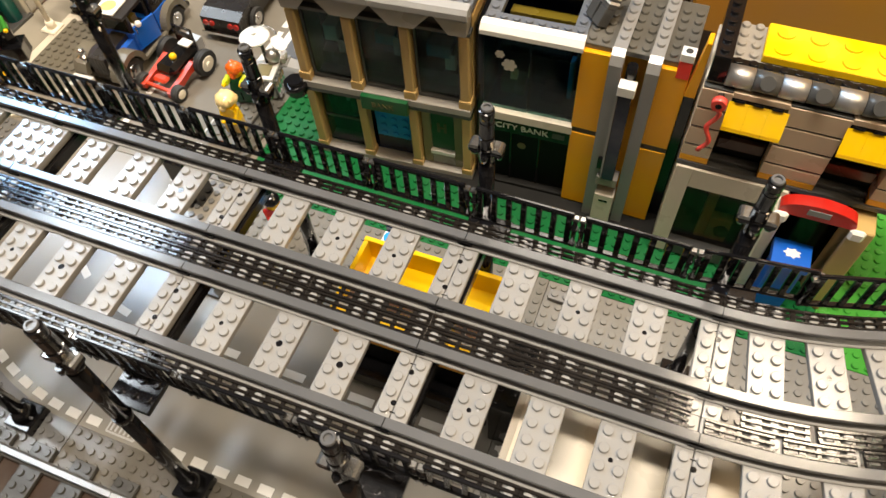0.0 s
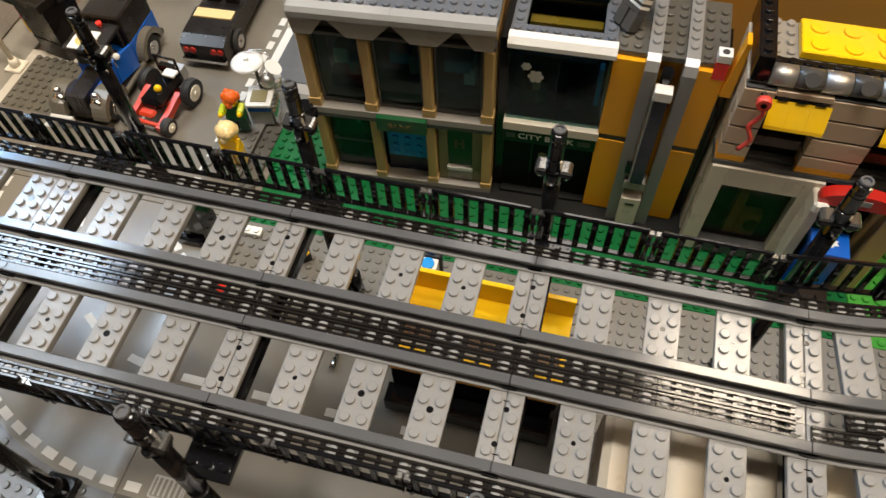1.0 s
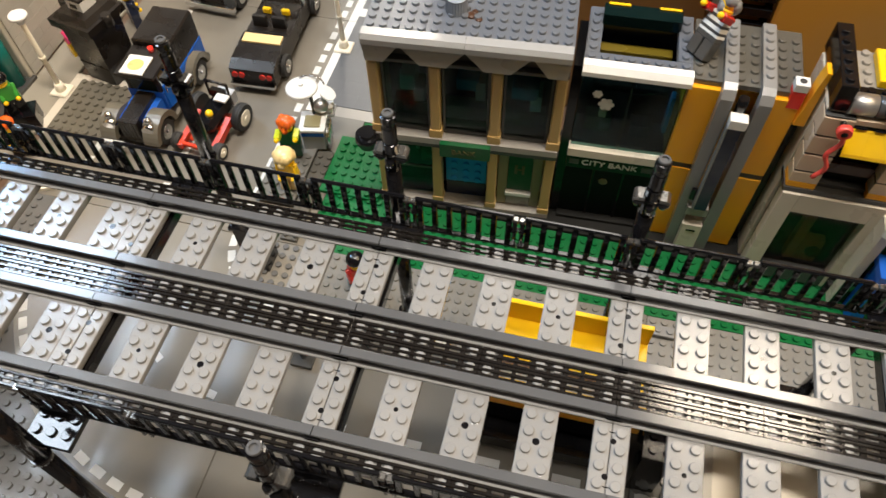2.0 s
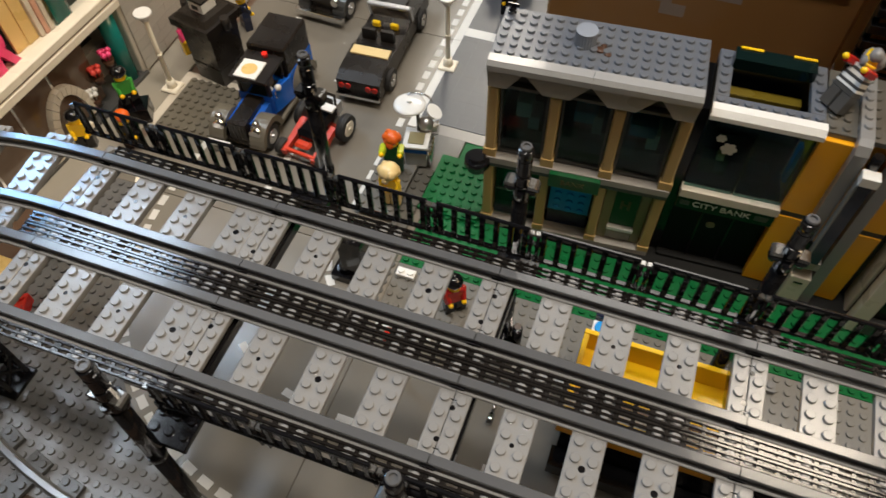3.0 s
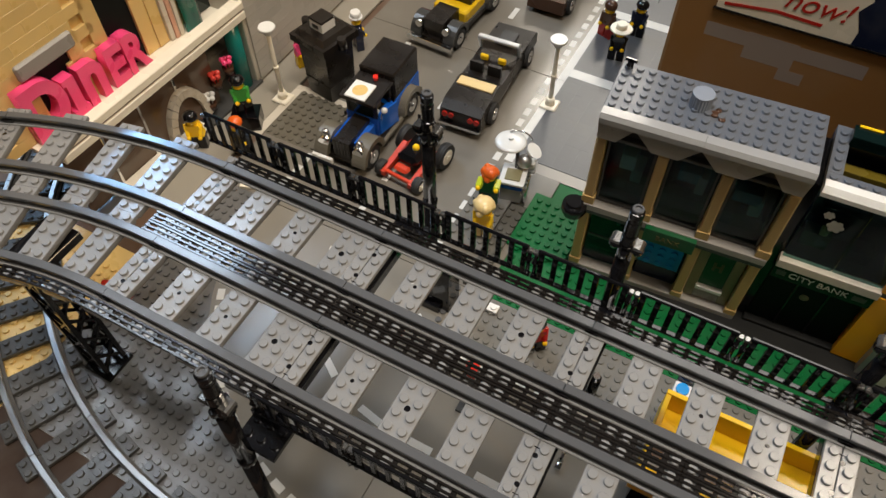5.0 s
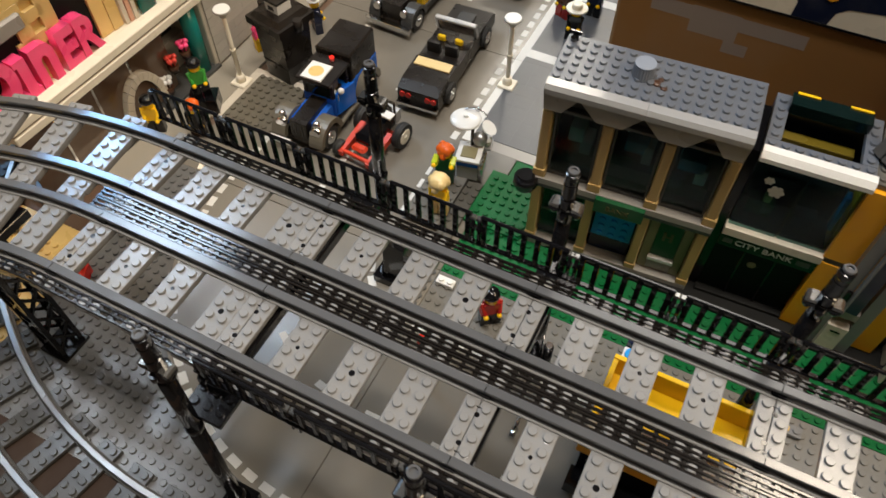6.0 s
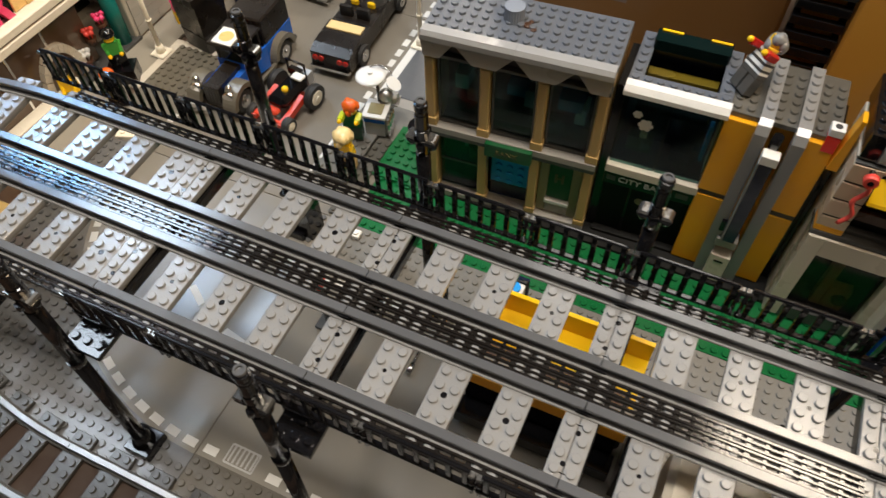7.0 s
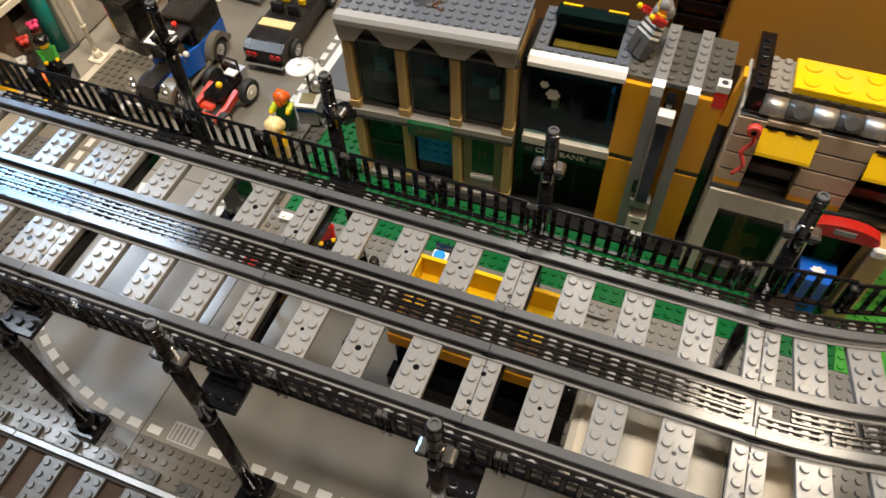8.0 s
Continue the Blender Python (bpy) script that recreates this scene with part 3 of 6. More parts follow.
def lamp_post():
    th = thing("lamp_post", 0, 0, 0, "tall glossy black toy lamp post with small lamp heads", "lamp post", "lamp posts")
    bm = bmesh.new()
    tube(bm, (0, 0, 0.4), 0.55, 0.53, 14.0, 18)
    tube(bm, (0, 0, 14.3), 0.60, 0.60, 0.5, 18)
    tube(bm, (0, 0, 14.7), 0.53, 0.53, 6.4, 18)
    part("pole", bm, BLACK, th)
    bm = bmesh.new()
    cbox(bm, -1.2, -1.2, 0, 1.2, 1.2, 1.0, 0.08)
    tube(bm, (0, 0, 0.98), 0.95, 0.58, 1.3, 14)
    part("foot", bm, BLACK, th)
    part("finial", turned([(0.0, 21.1), (0.46, 21.1), (0.46, 21.5), (0.5, 21.55), (0.5, 22.5), (0.44, 22.54), (0.44, 22.66), (0.5, 22.7), (0.5, 23.42), (0.42, 23.46), (0.42, 23.58),
                            (0.47, 23.62), (0.47, 24.76), (0.43, 24.8), (0.43, 25.05), (0.47, 25.2), (0.47, 25.62), (0.36, 25.66), (0.36, 25.74), (0.0, 25.74)], 16), BLACK, th)
    # rim lighter than the black post: its highlight ring is in the colour
    part("finial_rim", turned([(0.0, 25.75), (0.37, 25.75), (0.37, 25.86), (0.33, 25.92), (0.22, 25.92), (0.20, 25.86), (0.20, 25.79), (0.0, 25.79)], 18),
         RAIL, th, "hollow rim at the tip, grey for its highlight")
    for i in range(4):
        m = Matrix.Rotation(math.pi / 2 * i, 4, "Z")
        if i % 2:
            bm = bmesh.new()
            tube(bm, m @ Vector((0.5, 0, 21.7)), 0.26, 0.24, 0.5, 10)
            part("side_stud", bm, BLACK, th)
            continue
        bm = bmesh.new()
        cbox(bm, 0.3, -0.42, 22.15, 1.08, 0.42, 22.5, 0.08, m)
        tube(bm, m @ Vector((0.76, 0, 21.75)), 0.24, 0.38, 0.42, 14)
        head = part("lamp_head", bm, BLACK, th)
        # top tile in metallic grey for the reflection on the black head
        bm = bmesh.new()
        prism(bm, [(0.44, 22.51), (1.08, 22.51), (1.10, 22.58), (1.0, 22.74), (0.85, 22.80), (0.44, 22.80)], -0.41, 0.41, m=m @ UPXZ)
        part("lamp_tile", bm, GLINTGREY, head, "curved tile, grey for the lamp reflection on black")
    return th


post = lamp_post()
post.matrix_basis = at(0, MID + 13.3, 0)
for x, y in ((16, 1), (32, 1), (48, 1), (0, -1), (16, -1), (32, -1), (48, -1)):
    if y > 0:
        copy_thing(post, at(x, MID + 10.3, 0))
    else:                              # the front posts lean a little inwards
        copy_thing(post, at(x, MID - 11.0, 0) @ Matrix.Rotation(math.radians(-1.6), 4, "X"))


# crossbeams that tie a pair of posts together under the joints
def crossbeam(x):
    th = thing("crossbeam", x, MID, 0, "black plastic crossbeam under the track between two lamp posts", "beam", "crossbeams")
    bm = bmesh.new()
    cbox(bm, -0.9, -8.4, T - 1.7, 1.12, 8.4, T - 0.82, 0.05)
    part("beam", bm, BLACK, th)
    for s in (-1, 1):
        bm = bmesh.new()
        cbox(bm, -1, min(s * 7.9, s * 10.2), T - 2.2, 2, max(s * 7.9, s * 10.2), T - 1.75, 0.04)
        for ix in range(3):
            for iy in range(2):
                stud(bm, -0.5 + ix, s * (8.4 + iy), T - 1.75)
        part("bracket", bm, BLACK, th)
    return th


for x in (0, 16, 32, 48):
    crossbeam(x)

# ---- toy buildings ----
def box_part(name, b, mat, parent, label="", c=0.04, studs=(), n=10):
    bm = bmesh.new()
    cbox(bm, *b, c)
    for x, y in studs:
        stud(bm, x, y, b[5], n)
    return part(name, bm, mat, parent, label)


def bank():
    th = thing("bank_building", 9.75, 26.85, 0, "two-storey toy bank with tan columns, dark windows and grey studded roof", "building", rz=4.3)
    F = 8.5                                # top of the ground floor
    box_part("back_wall", (0, 6.0, 0, 16, 6.9, 19.0), BANKTAN, th)
    for x in (0, 15.2):
        box_part("side_wall", (x, 1.2, 0, x + 0.8, 6.0, 19.0), BANKTAN, th)
    box_part("plinth", (0, 0.2, 0, 16, 6.0, 0.8), BRICKGREY, th, "taupe plinth")
    box_part("floor_band", (0, 0.15, F, 16, 6.0, F + 0.55), DGREY, th, "dark grey floor band")
    box_part("sill_band", (0.0, 0.0, F + 0.57, 16, 1.3, F + 1.3), BRICKGREY, th, "taupe sill course")
    S = F + 1.3
    for i in range(4):
        bm = bmesh.new()
        cbox(bm, 5 * i + 0.06, 0.28, 1.5, 5 * i + 0.94, 1.2, F - 0.04, 0.1)
        cbox(bm, 5 * i - 0.02, 0.2, 0.8, 5 * i + 1.02, 1.3, 1.5, 0.06)
        part("column", bm, BANKTAN, th, "tan ground floor column with square foot")
        bm = bmesh.new()
        cbox(bm, 5 * i + 0.06, 0.2, S, 5 * i + 0.94, 1.2, 17.6, 0.12)
        cbox(bm, 5 * i - 0.06, 0.1, S, 5 * i + 1.06, 1.25, S + 0.9, 0.05)
        part("column", bm, BANKTAN, th, "tan upper column with square foot")
    for i in range(3):
        x0, x1 = 5 * i + 1.02, 5 * i + 4.98
        win = box_part("window", (x0, 1.05, S + 0.1, x1, 1.15, 17.6), PANE, th, "dark tinted window pane")
        win.visible_shadow = False
        bm = bmesh.new()
        for b in ((x0, 0.85, S + 0.02, x1, 1.25, S + 0.4), (x0, 0.85, 17.25, x1, 1.25, 17.65), (x0, 0.85, S + 0.4, x0 + 0.22, 1.25, 17.25), (x1 - 0.22, 0.85, S + 0.4, x1, 1.25, 17.25)):
            cbox(bm, *b, 0.04)
        part("frame", bm, DGREY, win, "dark window frame")
    # furnishings behind the upper panes; the blocks are added for the reflections there
    # navy board added so that the rooms behind the panes look unlit
    box_part("partition", (0.85, 4.2, S, 15.15, 4.5, 17.6), NAVY, th, "dark board added for the shade inside the upper floor")
    for x, z, w, h, mt, lb in ((2.2, 13.4, 1.1, 1.2, WHITE, "white block for a reflection in the glass"), (3.3, 12.2, 0.8, 1.0, PALE, "pale block for a reflection in the glass"), (7.0, 14.0, 1.6, 0.8, AZURE, "azure block for a reflection in the glass"),
                               (8.6, 13.0, 0.7, 1.5, PALE, "pale block for a reflection in the glass"), (11.6, 13.6, 1.9, 0.9, AZURE, "azure block for a reflection in the glass"), (13.2, 12.4, 0.8, 1.3, WHITE, "white block for a reflection in the glass")):
        box_part("wall_shelf", (x, 2.2, z - 0.3, x + 1.15 * w, 4.2, z + 1.1 * h), mt, th, lb)
    box_part("desk", (1.4, 2.6, S + 0.1, 14.6, 3.9, S + 1.6), DGREEN, th, "dark green counter behind the glass")
    # ground floor: window, blue display, green door
    win = box_part("window", (1.05, 1.25, 0.85, 4.95, 1.35, F), PANE, th, "dark tinted shop window")
    win.visible_shadow = False
    # navy board and floor added to darken the ground floor window
    box_part("partition", (0.85, 2.8, 0.85, 5.6, 3.1, F - 0.05), NAVY, th, "dark board added for the shade inside")
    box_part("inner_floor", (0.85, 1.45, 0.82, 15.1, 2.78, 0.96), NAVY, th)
    box_part("transom", (1.05, 1.15, 4.4, 4.95, 1.42, 4.7), DGREY, win)
    box_part("poster_card", (3.8, 1.6, 5.0, 4.8, 1.9, 7.9), BROWN, win, "red-brown card in the window")
    box_part("hook_block", (3.4, 1.5, 6.6, 3.75, 1.9, 7.4), PALE, win, "pale block in the window")
    disp = box_part("display_panel", (6.1, 1.5, 2.7, 9.9, 1.8, 8.2), AZUREDISC, th, "bright azure studded panel behind the glass")
    bm = bmesh.new()
    for ix in range(3):
        for iz in range(5):
            tube(bm, (6.9 + 1.1 * ix, 1.52, 3.2 + 1.0 * iz), 0.3, 0.3, 0.2, 10, m=Matrix.Rotation(math.pi / 2, 4, "X"))
    part("panel_studs", bm, AZUREDISC, disp)
    box_part("display_stand", (6.1, 1.5, 0.97, 9.9, 1.8, 2.68), NAVY, disp, "dark lower panel")
    door = box_part("door", (11.9, 1.0, 3.0, 14.1, 1.35, F), DOORGREEN, th, "green panelled door")
    bm = bmesh.new()
    for b in ((12.5, 5.3, 12.75, 6.5), (13.15, 5.3, 13.4, 6.5), (12.7, 5.8, 13.2, 6.0)):
        cbox(bm, b[0], 0.94, b[1], b[2], 1.02, b[3], 0.02)
    part("door_emblem", bm, DULLGOLD, door, "dull gold emblem")
    box_part("door_shelf", (11.8, 0.6, 2.5, 14.2, 1.4, 2.95), WHITE, door, "white door sill")
    box_part("door_base", (11.9, 1.0, 0.85, 14.1, 1.3, 2.5), BRICKGREY, door, "grey lower door panel")
    for b in ((11.02, 0.95, 0.85, 11.88, 1.5, F), (14.12, 0.95, 0.85, 14.98, 1.5, F)):
        box_part("door_frame", b, OLIVE, door, "dark olive door surround")
    sign = box_part("sign_board", (5.9, -0.45, F - 0.4, 10.3, 0.12, F + 1.2), DOORGREEN, th, "dark green sign board")
    letters("BANK", 0.8, 0.03, DULLGOLD, sign, "sign_letters", facing_y(8.0, -0.52, F + 0.4), "pale raised letters")
    # cornice with trapezoid brackets
    box_part("cornice_soffit", (0, 0.3, 17.66, 16, 6.0, 18.0), DGREY, th)
    for i in range(4):
        a = (0.9, 5.5, 10.5, 15.1)[i]
        w = (1.3, 1.9, 1.9, 1.3)[i]
        m = Matrix.Translation((0, 0.9, 0)) @ UPXZ
        bm = bmesh.new()
        prism(bm, [(max(0, a - w * 0.55), 18.05), (min(16, a + w * 0.55), 18.05), (min(16, a + w + 0.6), 19.65), (max(0, a - w - 0.6), 19.65)], 0, 1.1, m=m)
        part("bracket", bm, BRICKGREY, th, "grey trapezoid bracket")
    box_part("cornice_back", (0.1, 0.85, 18.02, 15.9, 6.9, 19.65), DGREY, th)
    for x in (0, 8):
        bm = bmesh.new()
        prism(bm, [(-0.35, 19.7), (0.75, 19.7), (0.75, 20.55), (-0.1, 20.55), (-0.35, 20.2)], x + 0.01, x + 7.99, m=SIDE)
        part("ledge", bm, PALE, th, "pale grey smooth roof ledge")
    cells = [(0.5 + x, 1.25 + 0.96 * y) for x in range(16) for y in range(6)]
    box_part("roof", (-0.05, 0.78, 19.68, 16.05, 6.7, 20.35), ROOF, th, "blue-grey studded roof", studs=cells)
    bm = bmesh.new()
    rim = [(0.8 + 0.06 * (k % 2), 2 * math.pi * k / 48) for k in range(48)]
    prism(bm, [(6.75 + r * math.cos(a), 3.8 + r * math.sin(a)) for r, a in rim], 20.36, 21.55)
    tube(bm, (6.75, 3.8, 21.55), 0.86, 0.84, 0.12, 24)
    part("roof_drum", bm, DRUM, th, "round blue-grey ribbed roof vent")
    bm = bmesh.new()
    for x, y, r in ((8.0, 3.3, 0.42), (8.6, 2.9, 0.3), (8.2, 3.8, 0.26)):
        ball(bm, (x, y, 20.42), r, 0, 8, (1, 1, 0.35))
    part("roof_clutter", bm, BROWN, th, "small brown pieces on the roof")
    return th


bank()


def city_bank():
    th = thing("city_bank_building", 26.5, 28.55, 0, "toy bank with dark glass front, white ledge and grey studded roof", "building", rz=2.4)
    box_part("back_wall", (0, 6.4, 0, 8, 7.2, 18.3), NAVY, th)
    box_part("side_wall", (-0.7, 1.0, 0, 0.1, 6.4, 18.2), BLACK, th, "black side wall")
    # plinth in the same shade-black as the pavement
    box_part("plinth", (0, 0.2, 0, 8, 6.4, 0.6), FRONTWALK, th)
    # navy floor added, stands in for the dark inside
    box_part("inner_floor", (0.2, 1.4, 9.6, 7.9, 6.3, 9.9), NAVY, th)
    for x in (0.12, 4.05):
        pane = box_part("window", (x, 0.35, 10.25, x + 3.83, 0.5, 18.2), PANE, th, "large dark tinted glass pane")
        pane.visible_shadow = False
    # navy board added, likewise for the dark inside
    box_part("partition", (0.15, 4.4, 9.95, 7.9, 4.7, 15.35), NAVY, th, "dark board added for the shade inside")
    box_part("mullion", (3.9, 0.55, 10.2, 4.1, 0.9, 18.2), BLACK, th, "black middle post")
    for b, mt, lb in (((2.0, 2.0, 12.2, 2.6, 2.6, 12.9), SAND, "small sandy block behind the glass"), ((7.1, 0.7, 12.6, 7.45, 1.6, 16.4), AZURE, "azure edge panel behind the glass"),
                      ((1.0, 2.6, 9.95, 3.2, 3.8, 11.6), DGREEN, "dark green desk behind the glass"), ((4.8, 2.4, 9.95, 6.6, 3.8, 11.3), NAVY, "dark blue desk behind the glass")):
        box_part("fitting", b, mt, th, lb)
    # flower stickers on the glass
    for fx, fz, s in ((1.5, 16.2, 0.35), (2.3, 15.25, 0.55)):
        bm = bmesh.new()
        for k in range(6):
            a = k * math.pi / 3
            tube(bm, (fx + 0.75 * s * math.cos(a), 0.33, fz + 0.75 * s * math.sin(a)), 0.42 * s, 0.42 * s, 0.03, 10, m=Matrix.Rotation(math.pi / 2, 4, "X"))
        tube(bm, (fx, 0.32, fz), 0.5 * s, 0.5 * s, 0.03, 10, m=Matrix.Rotation(math.pi / 2, 4, "X"))
        part("flower_sticker", bm, WHITE, th, "pale flower sticker on the glass")
    box_part("pale_band", (0, -0.1, 9.25, 8, 0.9, 10.15), BUFF, th, "buff band below the glass")
    sign = box_part("sign_board", (0, 0.05, 7.7, 8, 0.7, 9.22), BLACK, th, "black sign board")
    letters("CITY BANK", 0.85, 0.02, WHITE, sign, "sign_letters", facing_y(3.7, 0.03, 8.5), "pale raised letters", squeeze=1.1)
    for x0, x1 in ((0.3, 1.1), (6.4, 7.5)):
        box_part("sign_bar", (x0, 0.02, 8.2, x1, 0.06, 8.8), DGREY, sign, "dull printed bar")
    win = box_part("window", (0.1, 0.9, 0.65, 7.9, 1.0, 7.65), DARKPANE, th, "dark tinted entrance glass")
    for x in (2.6, 5.2):
        box_part("mullion", (x - 0.12, 0.75, 0.65, x + 0.12, 1.05, 7.65), BLACK, win)
    bm = bmesh.new()
    ball(bm, (3.6, 0.86, 5.4), 0.42, 0, 10, (1, 0.15, 1))
    part("door_decal", bm, OLIVE, win, "dull round decal")
    bm = bmesh.new()
    prism(bm, [(-0.35, 18.45), (0.7, 18.45), (0.7, 19.3), (0, 19.3), (-0.35, 18.85)], 0.0, 8.05,
          m=SIDE)
    part("ledge", bm, WHITE, th, "glossy white roof ledge")
    # roof frame round an open hatch
    for nm, b, cells in (("roof_edge", (0, 0.72, 18.45, 8, 1.8, 19.05), [(0.5 + i, 1.25) for i in range(8)]),
                         ("roof_edge", (0, 1.8, 18.45, 1.1, 7.2, 19.05), [(0.55, 2.3 + j) for j in range(5)]),
                         ("roof_edge", (6.9, 1.8, 18.45, 8, 7.2, 19.05), [(7.45, 2.3 + j) for j in range(5)])):
        box_part(nm, b, ROOF, th, "grey studded roof edge", studs=cells)
    box_part("hatch_floor", (1.1, 1.8, 15.4, 6.9, 7.0, 15.8), BLACK, th)
    box_part("hatch_step", (1.1, 4.6, 15.8, 6.9, 5.6, 17.0), DULLYELLOW, th, "dull yellow step in the hatch")
    lid = box_part("hatch_lid", (1.0, 5.2, 18.9, 7.0, 6.7, 19.9), SMOKE, th, "black-green hatch lid")
    for x in (1.3, 5.2):
        box_part("lid_stripe", (x, 6.4, 19.9, x + 1.7, 6.65, 20.05), YELLOW, lid)
    return th


city_bank()


def amber_tower():
    th = thing("amber_tower", 34.4, 28.9, 0, "amber toy tower front with two grey ribs and grey roof", "building")
    for x0, x1, nm in ((0, 2.3, "l"), (5.9, 8.0, "r")):
        for z0, z1 in ((0.4, 9.6), (10.2, 18.4)):
            box_part("panel", (x0, 0, z0, x1, 0.8, z1), AMBER, th, "amber wall panel")
        box_part("band", (x0, 0.06, 9.62, x1, 0.75, 10.18), BROWN, th, "dark band between panels")
    box_part("back_panel", (2.3, 1.2, 0.4, 5.9, 2.0, 18.4), AMBER, th)
    box_part("rear_block", (0.1, 2.0, 0, 7.9, 7.2, 18.2), AMBER, th)
    box_part("roof", (0, 0.4, 18.42, 8, 7.3, 18.9), TOWERTOP, th, "grey studded roof", studs=[(0.5 + i, 1.0 + j) for i in range(8) for j in range(6)])
    for x in (2.25, 4.95):
        bm = bmesh.new()
        prism(bm, [(-0.9, 0.2), (0.2, 0.2), (0.2, 18.5), (7.2, 18.5), (7.2, 19.4), (0.0, 19.4), (-0.55, 19.1), (-0.9, 18.4)], x, x + 0.98,
              m=SIDE)
        for j in range(6):
            stud(bm, x + 0.49, 1.2 + j, 19.4)
        part("rib", bm, LGREY, th, "pale grey rib that bends over the roof")
    return th


amber_tower()


def neon_sign():
    th = thing("hanging_sign", 38.3, 28.2, 0.9, "narrow navy upright sign with white edges on the tower", "sign")
    box_part("panel", (-0.45, -0.9, 5.6, 0.55, -0.3, 15.6), NAVY, th)
    box_part("edge", (-0.62, -1.0, 5.8, -0.46, -0.2, 15.6), LGREY, th)
    box_part("cap", (-0.6, -1.15, 15.62, 0.7, -0.15, 16.5), WHITE, th, "white cap tile")
    bm = bmesh.new()
    tube(bm, (0.05, 0.2, 16.2), 0.45, 0.4, 1.4, 12)
    part("knob", bm, BLACK, th)
    box_part("bracket", (-0.9, -0.6, 4.4, 0.9, 0.6, 5.4), BRICKGREY, th)
    box_part("clip", (-1.05, -0.5, 6.3, -0.62, 0.3, 7.6), BLACK, th)
    return th


neon_sign()


def cash_machine():
    th = thing("cash_machine", 38.4, 28.3, 0, "small buff cash machine at the tower foot", "cash machine")
    bm = bmesh.new()
    cbox(bm, -0.85, -0.8, 0.4, 0.85, 0.6, 4.1, 0.06)
    part("body", bm, BUFF, th)
    box_part("slot", (-0.4, -0.84, 3.2, 0.4, -0.78, 3.45), BLACK, th)
    return th


cash_machine()


def red_lamp():
    th = thing("roof_beacon", 41.9, 29.35, 17.75, "red clear brick with white printed top on the tower edge", "beacon")
    box_part("body", (-0.48, -0.48, 0, 0.48, 0.48, 1.6), REDGLASS, th, "red clear brick")
    top = box_part("cap", (-0.5, -0.5, 1.62, 0.5, 0.5, 2.3), WHITE, th, "white cap tile")
    bm = bmesh.new()
    tube(bm, (0, 0, 2.3), 0.27, 0.27, 0.02, 12)
    part("print", bm, DGREY, top)
    return th


red_lamp()
# a sloped amber piece beside the beacon
bm = bmesh.new()
prism(bm, [(42.4, 16.5), (43.2, 16.5), (43.2, 21.6), (42.9, 21.6)], -29.8, -28.6, m=UPXZ @ Matrix.Diagonal((1, 1, 1, 1)))
solid("corner_slope", bm, AMBER, "amber sloped brick at the tower corner", "brick")
bm = bmesh.new()
cbox(bm, 42.42, 30.0, 0, 43.3, 37, 16.0, 0.05)
solid("black_pier", bm, BLACK, "black brick pier between two toy buildings", "pier")


